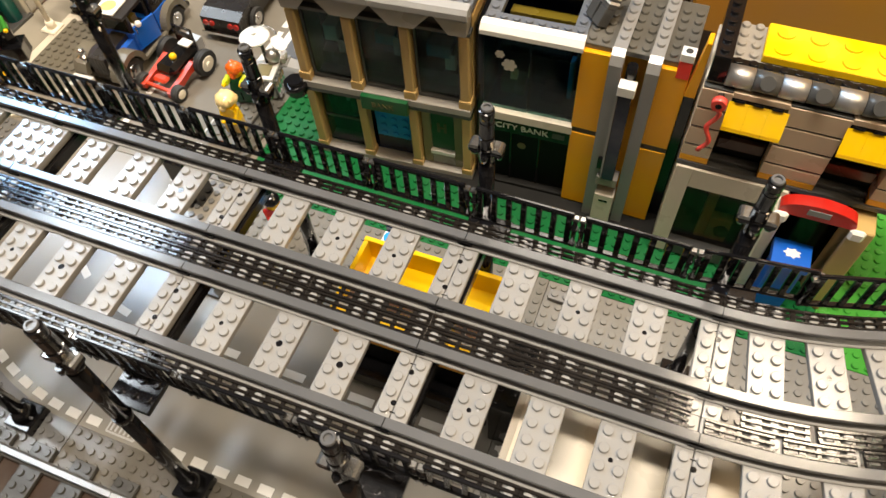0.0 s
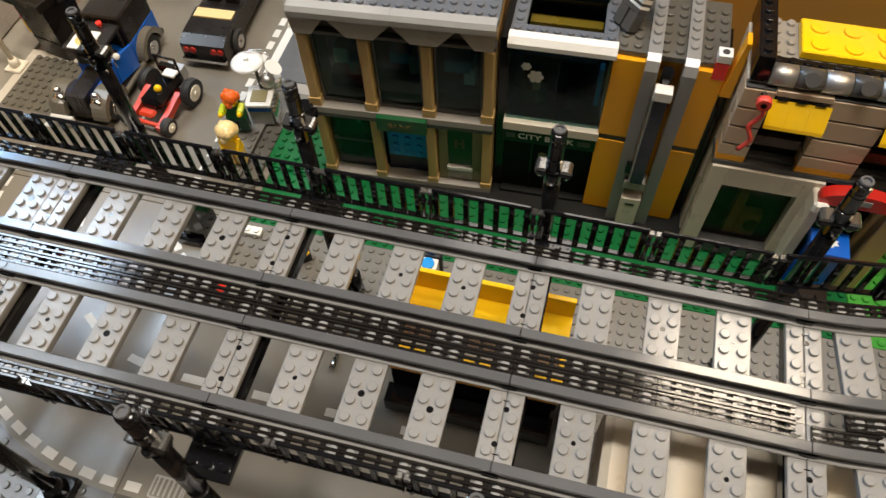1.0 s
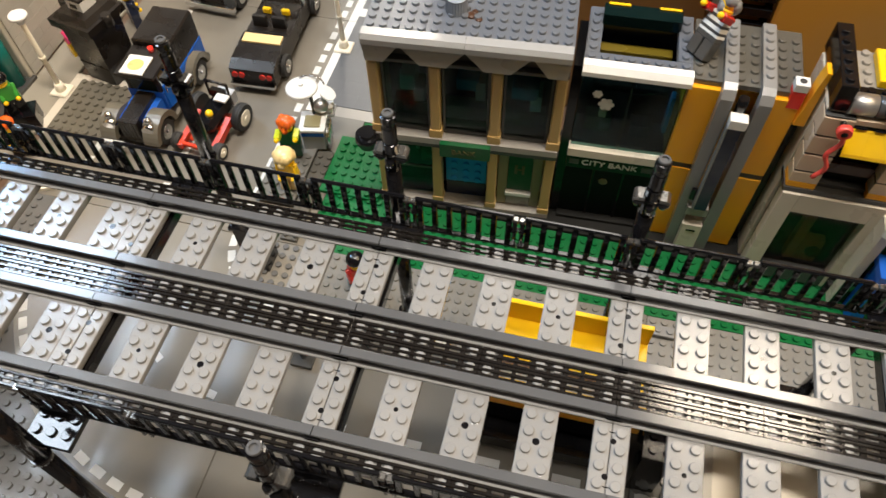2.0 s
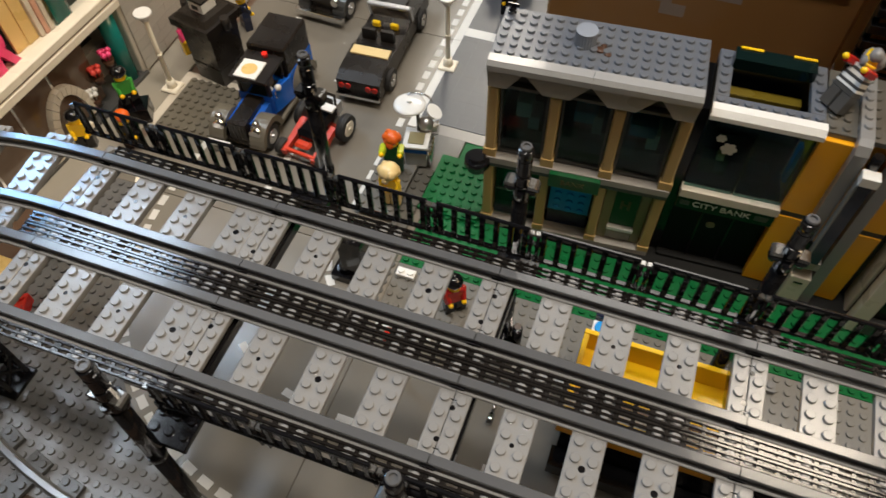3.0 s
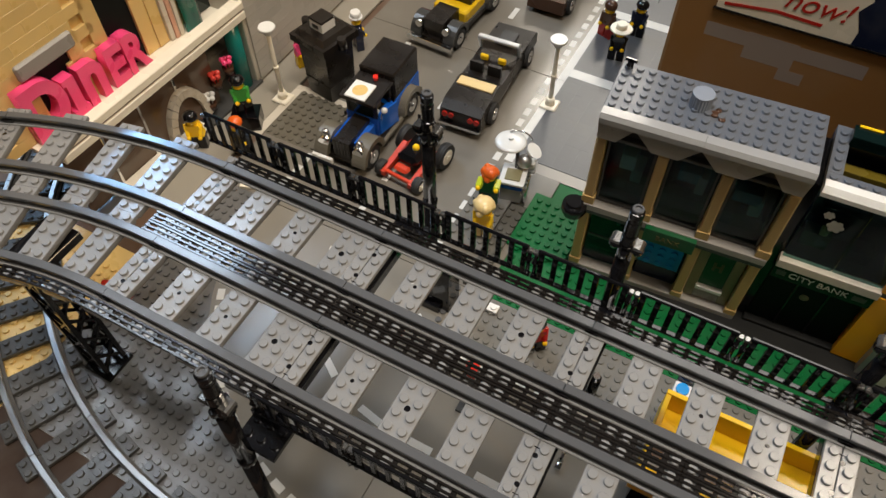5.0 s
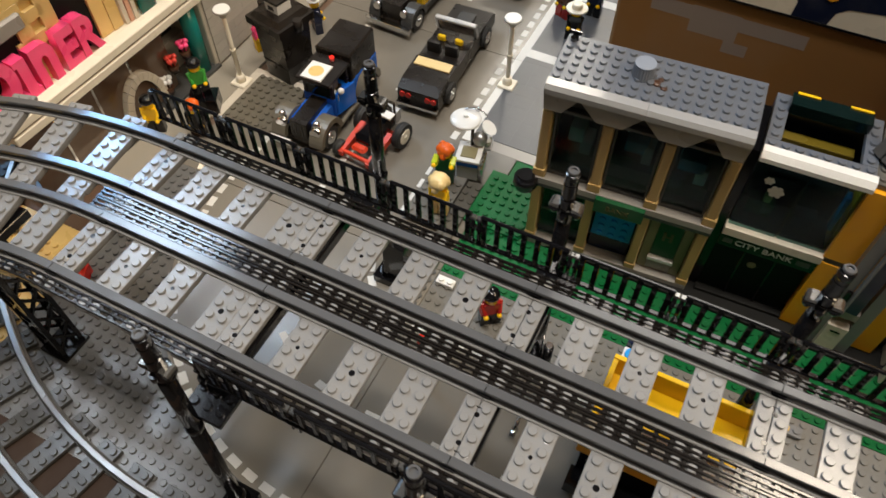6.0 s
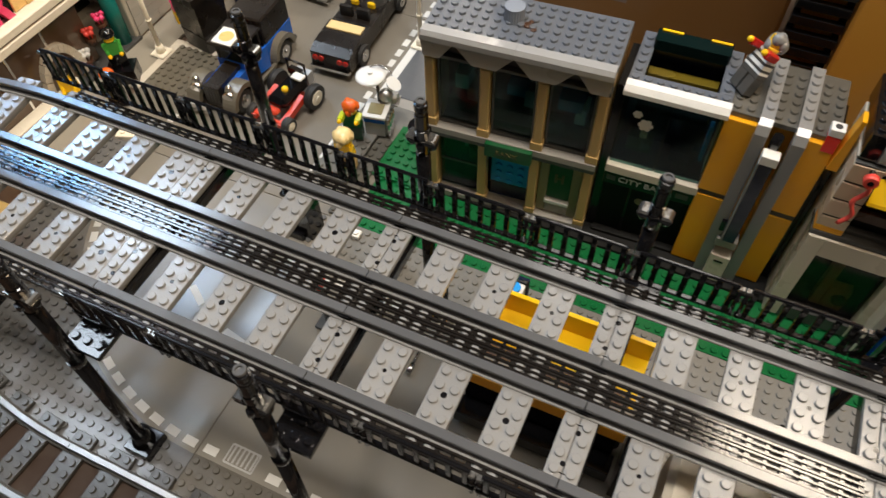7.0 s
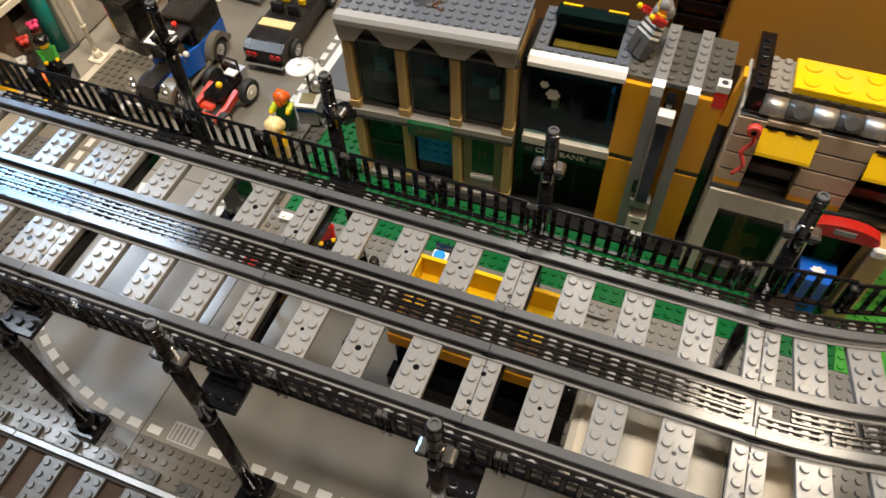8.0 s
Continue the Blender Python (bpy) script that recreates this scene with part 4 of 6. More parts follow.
def corner_shop():
    th = thing("corner_shop", 43.4, 26.6, 0, "buff toy shop house with yellow awnings and black roof edge", "building")
    W = 18.0
    box_part("rear_block", (0.3, 2.2, 0, 14.6, 6.4, 11.6), DGREY, th)
    box_part("rear_block", (0.3, 2.2, 11.65, W - 0.12, 6.4, 19.4), DGREY, th)
    # ground floor frame
    for b in ((0, -0.3, 0.3, 1.3, 0.9, 11.6), (7.0, -0.3, 0.3, 8.4, 0.9, 11.6)):
        box_part("pillar", b, BUFF, th, "buff ground floor pillar")
    box_part("lintel", (1.3, -0.3, 9.5, 7.0, 0.9, 11.6), BUFF, th)
    box_part("sill", (1.3, -0.3, 0.3, 7.0, 0.9, 1.9), DGREY, th)
    win = box_part("window", (1.3, 0.5, 1.9, 7.0, 0.62, 9.5), BROWNPANE, th, "brown tinted shop window")
    win.visible_shadow = False
    for b, lb in (((3.3, 1.0, 2.0, 4.1, 1.9, 8.4), "tall tan shape behind the shop window"), ((4.15, 1.0, 2.0, 5.9, 1.9, 4.9), "low tan shape behind the shop window")):
        box_part("shelf", b, TAN, win, lb)
    box_part("back_board", (1.35, 1.95, 1.0, 7.0, 2.15, 9.6), BROWN, win, "dark brown board behind the window")
    bm = bmesh.new()
    tube(bm, (5.3, 1.0, 3.6), 0.62, 0.62, 0.3, 16, m=Matrix.Rotation(math.pi / 2, 4, "X"))
    part("round_token", bm, DULLYELLOW, win, "dull gold round token behind the window")
    box_part("pillar", (13.6, 0.6, 0.3, 14.6, 1.6, 11.6), BUFF, th)
    # black sheet that stands in for the shade inside the entrance
    box_part("entrance_shade", (8.4, 1.6, 0.3, 14.6, 2.1, 11.6), BLACK, th, "black panel for the shade of the entrance recess")
    box_part("floor_band", (-0.1, -0.1, 11.62, W, 2.2, 12.1), DGREY, th, "dark band between storeys")
    # upper storey: brick piers with dark joints, two windows
    for x0, x1 in ((0, 2.1), (5.8, 9.8), (13.5, 17.6)):
        for k in range(4):
            z = 12.12 + 1.9 * k
            foot = 0.62 if k == 0 else 0.0
            box_part("brick", (x0, 0, z + foot, x1, 1.6, z + 1.72), BRICKTAN, th)
            if foot:
                box_part("foot_plate", (x0, 0, z, x1, 1.6, z + foot - 0.02), AMBER, th, "amber plate under the bricks")
            box_part("joint", (x0 + 0.05, 0.06, z + 1.72, x1 - 0.05, 1.55, z + 1.9), DGREY, th)
    box_part("pier_core", (0.02, 0.5, 19.74, W, 2.2, 20.0), BUFF, th)
    for x0, x1 in ((2.1, 5.8), (9.8, 13.5)):
        win = box_part("window", (x0, 1.2, 12.12, x1, 1.35, 19.7), DARKPANE, th, "dark upper window")
        box_part("window_board", (x0 + 0.2, 0.7, 13.6, x1 - 0.2, 1.15, 14.6), BROWN, win, "dark brown shelf in the window")
        box_part("ledge", (x0, 0.5, 12.12, x1, 1.2, 12.5), DGREY, win)
        bm = bmesh.new()
        m = Matrix.Translation((0, 0, 0))
        for i in range(3):
            a, b = x0 - 0.1 + i * (x1 - x0 + 0.3) / 3, x0 - 0.1 + (i + 1) * (x1 - x0 + 0.3) / 3
            prism(bm, [(0.0, 18.7), (0.0, 18.95), (-0.8, 17.2), (-0.85, 16.9)], a, b - 0.01, m=SIDE)
        part("awning", bm, YELLOW, th, "sloping yellow awning")
        box_part("lintel", (x0, 0.02, 19.22, x1, 1.15, 19.72), BRICKTAN, th)
        for k in range(3):
            box_part("awning_clip", (x0 + 0.2 + 1.25 * k, -0.12, 18.97, x0 + 0.95 + 1.25 * k, 0.0, 19.2), BLACK, th)
    # barrel cornice, alternately bright and dark
    for i in range(9):
        bm = bmesh.new()
        x = 1.3 + 1.75 * i
        tube(bm, (x, 0.85, 20.42), 0.78, 0.78, 1.7, 18, m=ALONGX)
        if i % 2:
            tube(bm, (x + 0.85, 0.45, 20.7), 0.5, 0.5, 0.6, 14, m=Matrix.Rotation(math.pi / 2 - 0.7, 4, "X"))
        part("barrel", bm, SILVER if i % 2 == 0 else DGREY, th, "silver barrel brick" if i % 2 == 0 else "dark grey barrel brick")
    box_part("edge_post", (0.1, 0.3, 20.02, 1.25, 7.0, 22.2), BLACK, th, "black roof edge wall", studs=[(0.65, 1.0 + j) for j in range(6)])
    box_part("roof_edge", (1.25, 1.7, 20.0, W, 2.65, 20.45), BLACK, th, "black studded roof edge", studs=[(1.8 + i, 2.2) for i in range(16)])
    box_part("roof", (1.25, 2.66, 20.0, W, 6.5, 20.4), BRICKGREY, th, "taupe studded roof", studs=[(1.75 + 0.95 * i, 3.2 + j) for i in range(2) for j in range(4)])
    bm = bmesh.new()
    cbox(bm, 3.2, 2.7, 20.42, 12.8, 6.2, 21.1, 0.08)
    for i in range(4):
        for j in range(2):
            tube(bm, (4.4 + 2.2 * i, 3.6 + 1.7 * j, 21.1), 0.62, 0.6, 0.16, 18)
    part("roof_light", bm, YELLOW, th, "large glossy yellow roof plate")
    box_part("end_wall", (W - 0.1, 2.25, 12.2, W, 6.4, 19.95), BUFF, th)
    box_part("side_wall", (-0.02, 1.62, 0.3, 0.28, 6.4, 19.95), BUFF, th)
    return th


corner_shop()


def snake_ornament():
    th = thing("ornament", 44.75, 26.0, 0, "wavy coral snake-like ornament on a round black pin", "ornament")
    bm = bmesh.new()
    pts = [Vector((0.25 * math.sin(i * 0.75) - 0.005 * i, -0.35, 19.0 - 0.32 * i)) for i in range(15)]
    rings = [[bm.verts.new(p + Vector((0.19 * math.cos(k * math.pi / 4), 0.19 * math.sin(k * math.pi / 4), 0))) for k in range(8)] for p in pts]
    for a, b in zip(rings, rings[1:]):
        for k in range(8):
            bm.faces.new((a[k], b[k], b[(k + 1) % 8], a[(k + 1) % 8])).smooth = True
    bm.faces.new(rings[0])
    bm.faces.new(rings[-1][::-1])
    part("tail", bm, CORAL, th)
    bm = bmesh.new()
    tube(bm, (0, -0.1, 19.3), 0.55, 0.5, 0.5, 14, m=Matrix.Rotation(math.pi / 2, 4, "X"))
    part("head", bm, CORAL, th)
    bm = bmesh.new()
    tube(bm, (0, 0.62, 19.3), 0.22, 0.22, 1.25, 10, m=Matrix.Rotation(math.pi / 2, 4, "X"))
    part("pin", bm, BLACK, th)
    return th


snake_ornament()


def red_arch():
    th = thing("entrance_sign", 54.0, 25.2, 0, "red arched entrance sign on two white posts", "sign")
    bm = bmesh.new()
    out = [(-2.7, 11.2)] + [(2.7 * math.cos(math.pi - math.pi * i / 12), 11.7 + 1.0 * math.sin(math.pi * i / 12)) for i in range(13)] + [(2.7, 11.2)]
    prism(bm, out[::-1], -0.5, 0.5, m=UPXZ)
    part("board", bm, RED, th)
    box_part("plate", (-0.8, -0.58, 11.7, 0.8, -0.5, 12.3), LGREY, th, "pale blurred name plate")
    for x in (-2.9, 2.5):
        bm = bmesh.new()
        cbox(bm, x, -0.4, 0, x + (0.9 if x < 0 else 1.7), 2.0, 11.1, 0.1)
        part("post", bm, BUFF if x < 0 else BANKTAN, th, "buff post" if x < 0 else "dull tan post")
        bm = bmesh.new()
        cbox(bm, x - 0.1, -0.95, 10.4, x + 1.0, -0.42, 11.5, 0.2)
        part("post_knob", bm, WHITE, th, "white knob")
    return th


red_arch()


def blue_bin():
    th = thing("post_box", 53.7, 24.2, 0, "glossy blue box with a pale label on its lid", "box")
    box_part("body", (-1.2, -1.0, 0, 1.2, 1.0, 6.6), BLUE, th)
    box_part("lid", (-1.45, -1.2, 6.6, 1.45, 1.2, 7.4), BLUE, th)
    bm = bmesh.new()
    prism(bm, [(0.7 * (1.0 if i % 2 else 0.7) * math.cos(i * 0.449), 0.5 * (1.0 if i % 2 else 0.7) * math.sin(i * 0.449)) for i in range(14)], 7.38, 7.43)
    part("label", bm, WHITE, th, "white ragged star label")
    box_part("slot", (-0.6, -1.05, 3.2, 0.6, -0.99, 3.7), NAVY, th)
    return th


blue_bin()


# ---- the diner across the street ----
def diner():
    th = thing("diner_building", -35.2, 9, 0, "toy diner with cream awning band, glass front and tan brick wall", "building", rz=-2.5)
    L = 26.0
    box_part("floor", (-9, 0, 0, 1, L, 0.4), DGREY, th)
    for z0, z1, mt, lb in ((9.2, 10.2, CREAM, "cream awning layer"), (10.22, 10.38, TORN, "thin brown-red stripe"), (10.4, 11.4, CREAM, "cream awning layer")):
        d = 0.12 if mt is TORN else 0.0
        box_part("awning_band", (-0.4, 0.2, z0, 1.0 - d, L, z1), mt, th, lb, c=0.12)
    box_part("ledge", (-9, 0, 8.9, -0.41, L - 0.2, 9.35), CREAM, th, "cream roof ledge")
    box_part("front_step", (-0.7, 4, 0.42, 0.95, 16.3, 1.1), CREAM, th, "cream step along the glass")
    pane = box_part("window", (-0.9, 0.6, 0.6, -0.75, 20.5, 8.85), ARCHGLASS, th, "glossy diner glass, brown for its reflections")
    for y in (5, 10, 15):
        box_part("mullion", (-1.0, y, 0.6, -0.6, y + 0.3, 8.85), CHROME, pane)
    bm = bmesh.new()
    tube(bm, (-0.4, 24.4, 0.4), 0.95, 0.95, 8.5, 20)
    part("column", bm, TEAL, th, "teal round column")
    box_part("back_panel", (-5.5, 20.6, 0.4, -5.0, L, 8.85), DGREY, th)
    box_part("inner_counter", (-4.4, 21.0, 0.4, -3.0, 25.4, 4.2), BRICKGREY, th)
    m = Matrix.Translation((0.0, 15.3, 0)) @ Matrix.Rotation(math.pi / 2, 4, "Z") @ UPXZ
    for i in range(14):                     # buff arch of single blocks beside the entrance
        a0, a1 = math.pi * i / 14 + 0.01, math.pi * (i + 1) / 14 - 0.01
        q = [(3.1 * math.cos(a0), 5.4 * math.sin(a0)), (3.1 * math.cos(a1), 5.4 * math.sin(a1)), (2.2 * math.cos(a1), 4.4 * math.sin(a1)), (2.2 * math.cos(a0), 4.4 * math.sin(a0))]
        bm = bmesh.new()
        prism(bm, [(p[0], p[1] + 0.8) for p in q], -0.9, 0.1, m=m)
        part("arch_block", bm, BUFF, th, "buff arch block")
    bm = bmesh.new()
    prism(bm, [(2.18 * math.cos(math.pi * k / 12), 0.8 + 4.38 * math.sin(math.pi * k / 12)) for k in range(13)], -0.5, -0.3, m=m)
    part("arch_glass", bm, ARCHGLASS, th, "glossy arch glass, brown for its reflection")
    # tan brick upper wall
    box_part("upper_core", (-4.6, -4, 9.36, -4.0, L + 2, 34), TAN, th, "tan wall core")
    me = None
    for row in range(18):
        for k in range(9):
            y, z = 4 * k + (2 if row % 2 else 0) - 3, 9.4 + 1.22 * row
            if (1.6 < y + 2 < 9.0 and 9 < z < 16.5) or (10.0 < y + 2 < 17.5 and z < 20.5) or y > 14.5:
                continue
            if me is None:
                bm = bmesh.new()
                cbox(bm, 0, 0.005, 0, 0.5, 3.995, 1.205, 0.03)
                me = to_mesh("brick", bm, TAN)
            part("brick", me, None, th, "", (-4.0, y, z))
    for y0, y1, z1 in ((3.2, 7.6, 15.6), (12.0, 15.6, 20.4)):
        win = box_part("window", (-3.95, y0, 9.4, -3.8, y1, z1), DARKPANE, th, "dark upper window")
        box_part("window_head", (-3.9, y0 - 1.0, z1 + 0.02, -3.1, y1 + 1.0, z1 + 1.7), BRICKGREY, win, "grey stone window head", c=0.2)
        for y in (y0 - 1.6, y1):
            box_part("window_jamb", (-4.0, y, 9.4, -3.5, y + 1.6, z1 + 1.3), TAN, win, "tan wall beside the window")
    box_part("amber_bay", (-3.95, 17.2, 9.4, -3.35, 18.55, 28), TAN, th, "tan wall strip")
    for i, mt in enumerate((BUFF, PINK, BUFF)):
        box_part("pilaster", (-3.9 + 0.1 * i, 18.6 + 0.6 * i, 9.4, -3.0 + 0.1 * i, 19.15 + 0.6 * i, 28), SALMON if mt is PINK else BUFF, th)
    bm = bmesh.new()
    tube(bm, (-2.6, 21.6, 9.4), 1.0, 1.0, 16, 20)
    part("column", bm, TEAL, th, "teal round upper column")
    box_part("upper_glass", (-3.9, 22.8, 9.4, -3.7, 27, 26), SMOKE, th, "dark upper glass")
    return th


diner()


def diner_sign():
    th = thing("diner_sign", -35.45, 9.6, 9.38, "large pink letters standing on the diner roof ledge", "sign", rz=-2.5)
    for ch, y, s, w in (("D", 2.2, 7.8, 0.80), ("E", 10.5, 5.8, 0.78), ("R", 12.95, 5.8, 0.74)):
        letters(ch, s, 0.65, PINK, th, "letter", pose(-2.85 * U, y * U, s * 0.365 * U, 90, 0, 90), "pink plastic letter " + ch, squeeze=w, bold=0.04)
    turn = Matrix.Rotation(math.pi / 2, 4, "Z") @ UPXZ
    bm = bmesh.new()
    prism(bm, [(4.35, 0), (6.2, 0), (6.2, 0.9), (5.85, 0.9), (5.85, 4.55), (4.45, 4.55), (4.45, 3.9), (4.75, 3.9), (4.75, 0.9), (4.35, 0.9)], -3.5, -2.2, m=turn)
    part("letter", bm, PINK, th, "pink plastic letter I")
    bm = bmesh.new()
    prism(bm, [(6.35, 0), (7.3, 0), (7.3, 3.0), (7.55, 3.35), (7.85, 3.35), (8.05, 3.0), (8.05, 0), (8.95, 0), (8.95, 3.6), (8.6, 4.3), (8.0, 4.6), (6.35, 4.6)], -3.5, -2.2, m=turn)
    part("letter", bm, PINK, th, "pink plastic letter N")
    return th


diner_sign()

bm = bmesh.new()
cbox(bm, -44, 34.5, 0, -33.5, 75, 26, 0.1)
far_house = solid("far_house", bm, BUFF, "pale grey brick toy house across the street", "building")
shapes = []
for w in (3.995, 1.995):
    bm = bmesh.new()
    cbox(bm, 0, 0.005, 0, 0.25, w, 1.205, 0.025)
    shapes.append(to_mesh("brick", bm, STONE))
for row in range(10):
    z = 0.4 + 1.22 * row
    if row % 2:
        part("brick", shapes[1], None, far_house, "", (-33.5, 35, z))
    for k in range(9):
        part("brick", shapes[0], None, far_house, "", (-33.5, 35 + 4 * k + (2 if row % 2 else 0), z))

# ---- cartons behind the town ----
box = thing("brown_carton", 10.4, 44, 0, "brown cardboard box with torn pale patch and poster on its side", "carton")
box_part("side", (0, 0, -0.4, 26, 40, 60), CARDBOARD, box, c=0.3)
bm = bmesh.new()
for b in ((3.1, 17.5, 6.8, 18.9), (6.8, 16.3, 11.1, 19.0), (11.1, 17.5, 16.8, 18.9), (10.2, 15.1, 12.4, 16.3)):
    cbox(bm, b[0], -0.008, b[1], b[2], 0.02, b[3], 0.003)
part("torn_patch", bm, TORN, box, "pale grey torn paper patch")
post_p = box_part("poster", (3.4, -0.12, 20.5, 24.5, 0.0, 32), CREAM, box, "cream poster with red script")
letters("now!", 2.5, 0.02, RED, post_p, "poster_word", facing_y(11.0, -0.14, 22.95), "red painted word", shear=0.35)
bm = bmesh.new()
prism(bm, [(4.0, 20.92), (8.2, 21.45), (11.9, 21.3), (12.0, 21.6), (8.2, 21.75), (4.0, 21.2)], 0.121, 0.15, m=UPXZ)
part("underline", bm, RED, post_p, "red brush stroke")
bm = bmesh.new()
prism(bm, [(14.6, 20.55), (17.5, 20.55), (17.8, 21.7), (18.6, 22.3), (24.4, 23.0), (24.4, 31.9), (15.6, 31.9), (14.4, 26), (14.7, 24.6), (14.0, 23.5), (14.4, 22.6), (14.7, 21.8)], 0.121, 0.14, m=Matrix.Rotation(math.pi / 2, 4, "X"))
part("poster_print", bm, NAVY, post_p, "dark blue printed area")
bm = bmesh.new()
tube(bm, (17.0, -0.16, 23.2), 0.55, 0.55, 0.03, 18, m=Matrix.Rotation(math.pi / 2, 4, "X"))
part("poster_badge", bm, AMBER, post_p, "gold printed badge")
box_part("poster_edge", (3.2, -0.2, 20.3, 24.7, 0.0, 20.52), BLACK, post_p)

box = thing("ochre_carton", 41.0, 40.5, 0, "ochre cardboard box behind the shops with a dark seam", "carton")
box_part("side", (0, 0, -0.4, 60, 44, 60), CARTON, box, c=0.3)
for z in (23.8, 29.5):
    box_part("seam", (0, -0.06, z, 60, 0.02, z + 0.35), BROWN, box, "dark seam of the box")
rack = thing("black_rack", 36.6, 40.6, 0, "black slatted plastic rack between the cartons", "rack")
for i in range(16):
    box_part("slat", (0, 0, 12 + 1.5 * i, 4.2, 0.6, 12.8 + 1.5 * i), BLACK, rack)
for x in (0, 3.6):
    box_part("upright", (x, 0.62, -0.4, x + 0.6, 1.2, 36), BLACK, rack)
box_part("back", (0.1, 1.3, -0.4, 4.1, 1.6, 36), CARTON, rack)

# ---- the lower track in front, with bright metal rails ----
def low_at(s, off):
    """Line of the lower track: straight for s > -5, bending away to the left."""
    if s < -5:
        a = (-5 - s) / 46.0
        return Vector((-5 - (46 - off) * math.sin(a), -12.4 + 46 - (46 - off) * math.cos(a), 0)), -a
    return Vector((s, -12.4 + off, 0)), 0.0


def low_sleeper():
    bm = bmesh.new()
    cbox(bm, -1, -4, -0.4, 1, 4, 0, 0.04)
    for x in (-0.5, 0.5):
        for y in (-3.5, -1.5, -0.5, 0.5, 1.5, 3.5):
            stud(bm, x, y, 0)
    return to_mesh("sleeper", bm, DGREY)


LOW = low_sleeper()
for k in range(-4, 4):
    s0, s1 = -5 + 15.7 * k, -5 + 15.7 * (k + 1)
    th = thing("low_track_section", 0, 0, 0.62, "dark grey studded toy track with bright metal rails", "toy track", "lower track sections")
    for side in (-2.5, 2.5):
        st = 8 if s0 < -5 else 1
        path = [low_at(s0 + 0.03 + (s1 - s0 - 0.06) * i / st, side) for i in range(st + 1)]
        bm = bmesh.new()
        sweep(bm, [(-0.45, 0), (0.45, 0), (0.45, 0.2), (0.22, 0.3), (0.22, 0.62), (-0.22, 0.62), (-0.22, 0.3), (-0.45, 0.2)], path)
        part("rail_base", bm, DGREY, th)
        bm = bmesh.new()
        sweep(bm, [(-0.26, 0.60), (0.26, 0.60), (0.26, 0.78), (0.2, 0.84), (-0.2, 0.84), (-0.26, 0.78)], path)
        part("rail_head", bm, STEEL, th, "bright metal rail head")
    for i in range(4):
        p, h = low_at(s0 + 15.7 * (i + 0.06) / 4, 0)
        part("sleeper", LOW, None, th, "", (p.x, p.y, 0), math.degrees(h))


# ---- lattice support under the curve ----
def lattice_post():
    th = thing("lattice_post", -22.6, -2.4, 0, "black lattice support post under the raised curve", "support post")
    for x in (-1, 1):
        for y in (-1, 1):
            box_part("upright", (x - 0.2, y - 0.2, 0.4, x + 0.2, y + 0.2, 15.6), BLACK, th)
    me = None
    for k in range(5):
        z = 0.9 + 2.9 * k
        for side in range(4):
            if me is None:
                bm = bmesh.new()
                for s in (1, -1):
                    m = Matrix.Translation((0, -1.0, 1.45)) @ Matrix.Rotation(s * math.radians(50), 4, "Y")
                    cbox(bm, -1.75, -0.13, -0.13, 1.75, 0.13, 0.13, 0.03, m)
                me = to_mesh("cross_brace", bm, BLACK)
            part("cross_brace", me, None, th, "", (0, 0, z), 90 * side)
    box_part("foot", (-1.5, -1.5, 0, 1.5, 1.5, 0.4), BLACK, th)
    box_part("head", (-1.6, -1.5, 15.6, 1.8, 3.5, 16.4), BLACK, th)
    return th


lattice_post()


# ---- under the raised track ----
def yellow_wagon():
    th = thing("yellow_wagon", 22.2, 7.8, 0, "yellow open tipper wagon parked under the raised track", "wagon")
    L, W = 13.0, 5.9
    box_part("bed", (0, 0, 5.6, L, W, 6.7), YELLOW, th)
    box_part("back_side", (0, W - 0.4, 6.7, L, W, 9.0), YELLOW, th)
    box_part("front_side", (0, -1.0, 7.05, L, 0.3, 8.4), BRICKGREY, th, "taupe front side board")
    box_part("top_lip", (0, -1.05, 8.42, L, -0.5, 8.75), YELLOW, th, "yellow top lip")
    box_part("tool_deck", (0.4, 0.32, 6.72, L - 0.4, 1.7, 7.6), BROWN, th, "dark brown deck")
    box_part("end_side", (0, 0.4, 6.7, 0.4, W - 0.4, 8.9), YELLOW, th)
    box_part("side_stripe", (-0.1, -1.15, 5.5, L + 0.1, -0.02, 7.0), AMBER, th, "amber stripe")
    box_part("chassis", (0.3, -0.9, 2.0, L - 0.3, W - 0.2, 5.45), BLACK, th, "black chassis")
    box_part("running_board", (0.0, -2.6, 0.5, L, -0.95, 2.2), BLACK, th, "black running board")
    for x in (2.2, 11.2):
        for y in (0.1, W - 0.9):
            bm = bmesh.new()
            tube(bm, (x, y, 1.9), 1.9, 1.9, 0.8, 20, m=ALONGY)
            part("wheel", bm, RUBBER, th, "black tyre")
    box_part("crate", (4.6, 2.4, 6.7, 5.7, 3.4, 7.3), BROWN, th)
    return th


yellow_wagon()


def white_van():
    th = thing("white_van", 38.0, -1.6, 0, "cream white van with smooth roof under the raised track", "van")
    bm = bmesh.new()
    cbox(bm, 0, 0, 1.0, 15.0, 6.6, 13.4, 0.5)
    part("body", bm, BUFF, th)
    box_part("chassis", (0.4, 0.3, 0.5, 14.6, 6.3, 1.0), BLACK, th)
    for x in (2.6, 11.2):
        for y in (-0.1, 5.9):
            bm = bmesh.new()
            tube(bm, (x, y, 1.15), 1.15, 1.15, 0.8, 18, m=ALONGY)
            part("wheel", bm, RUBBER, th, "black tyre")
    return th


white_van()


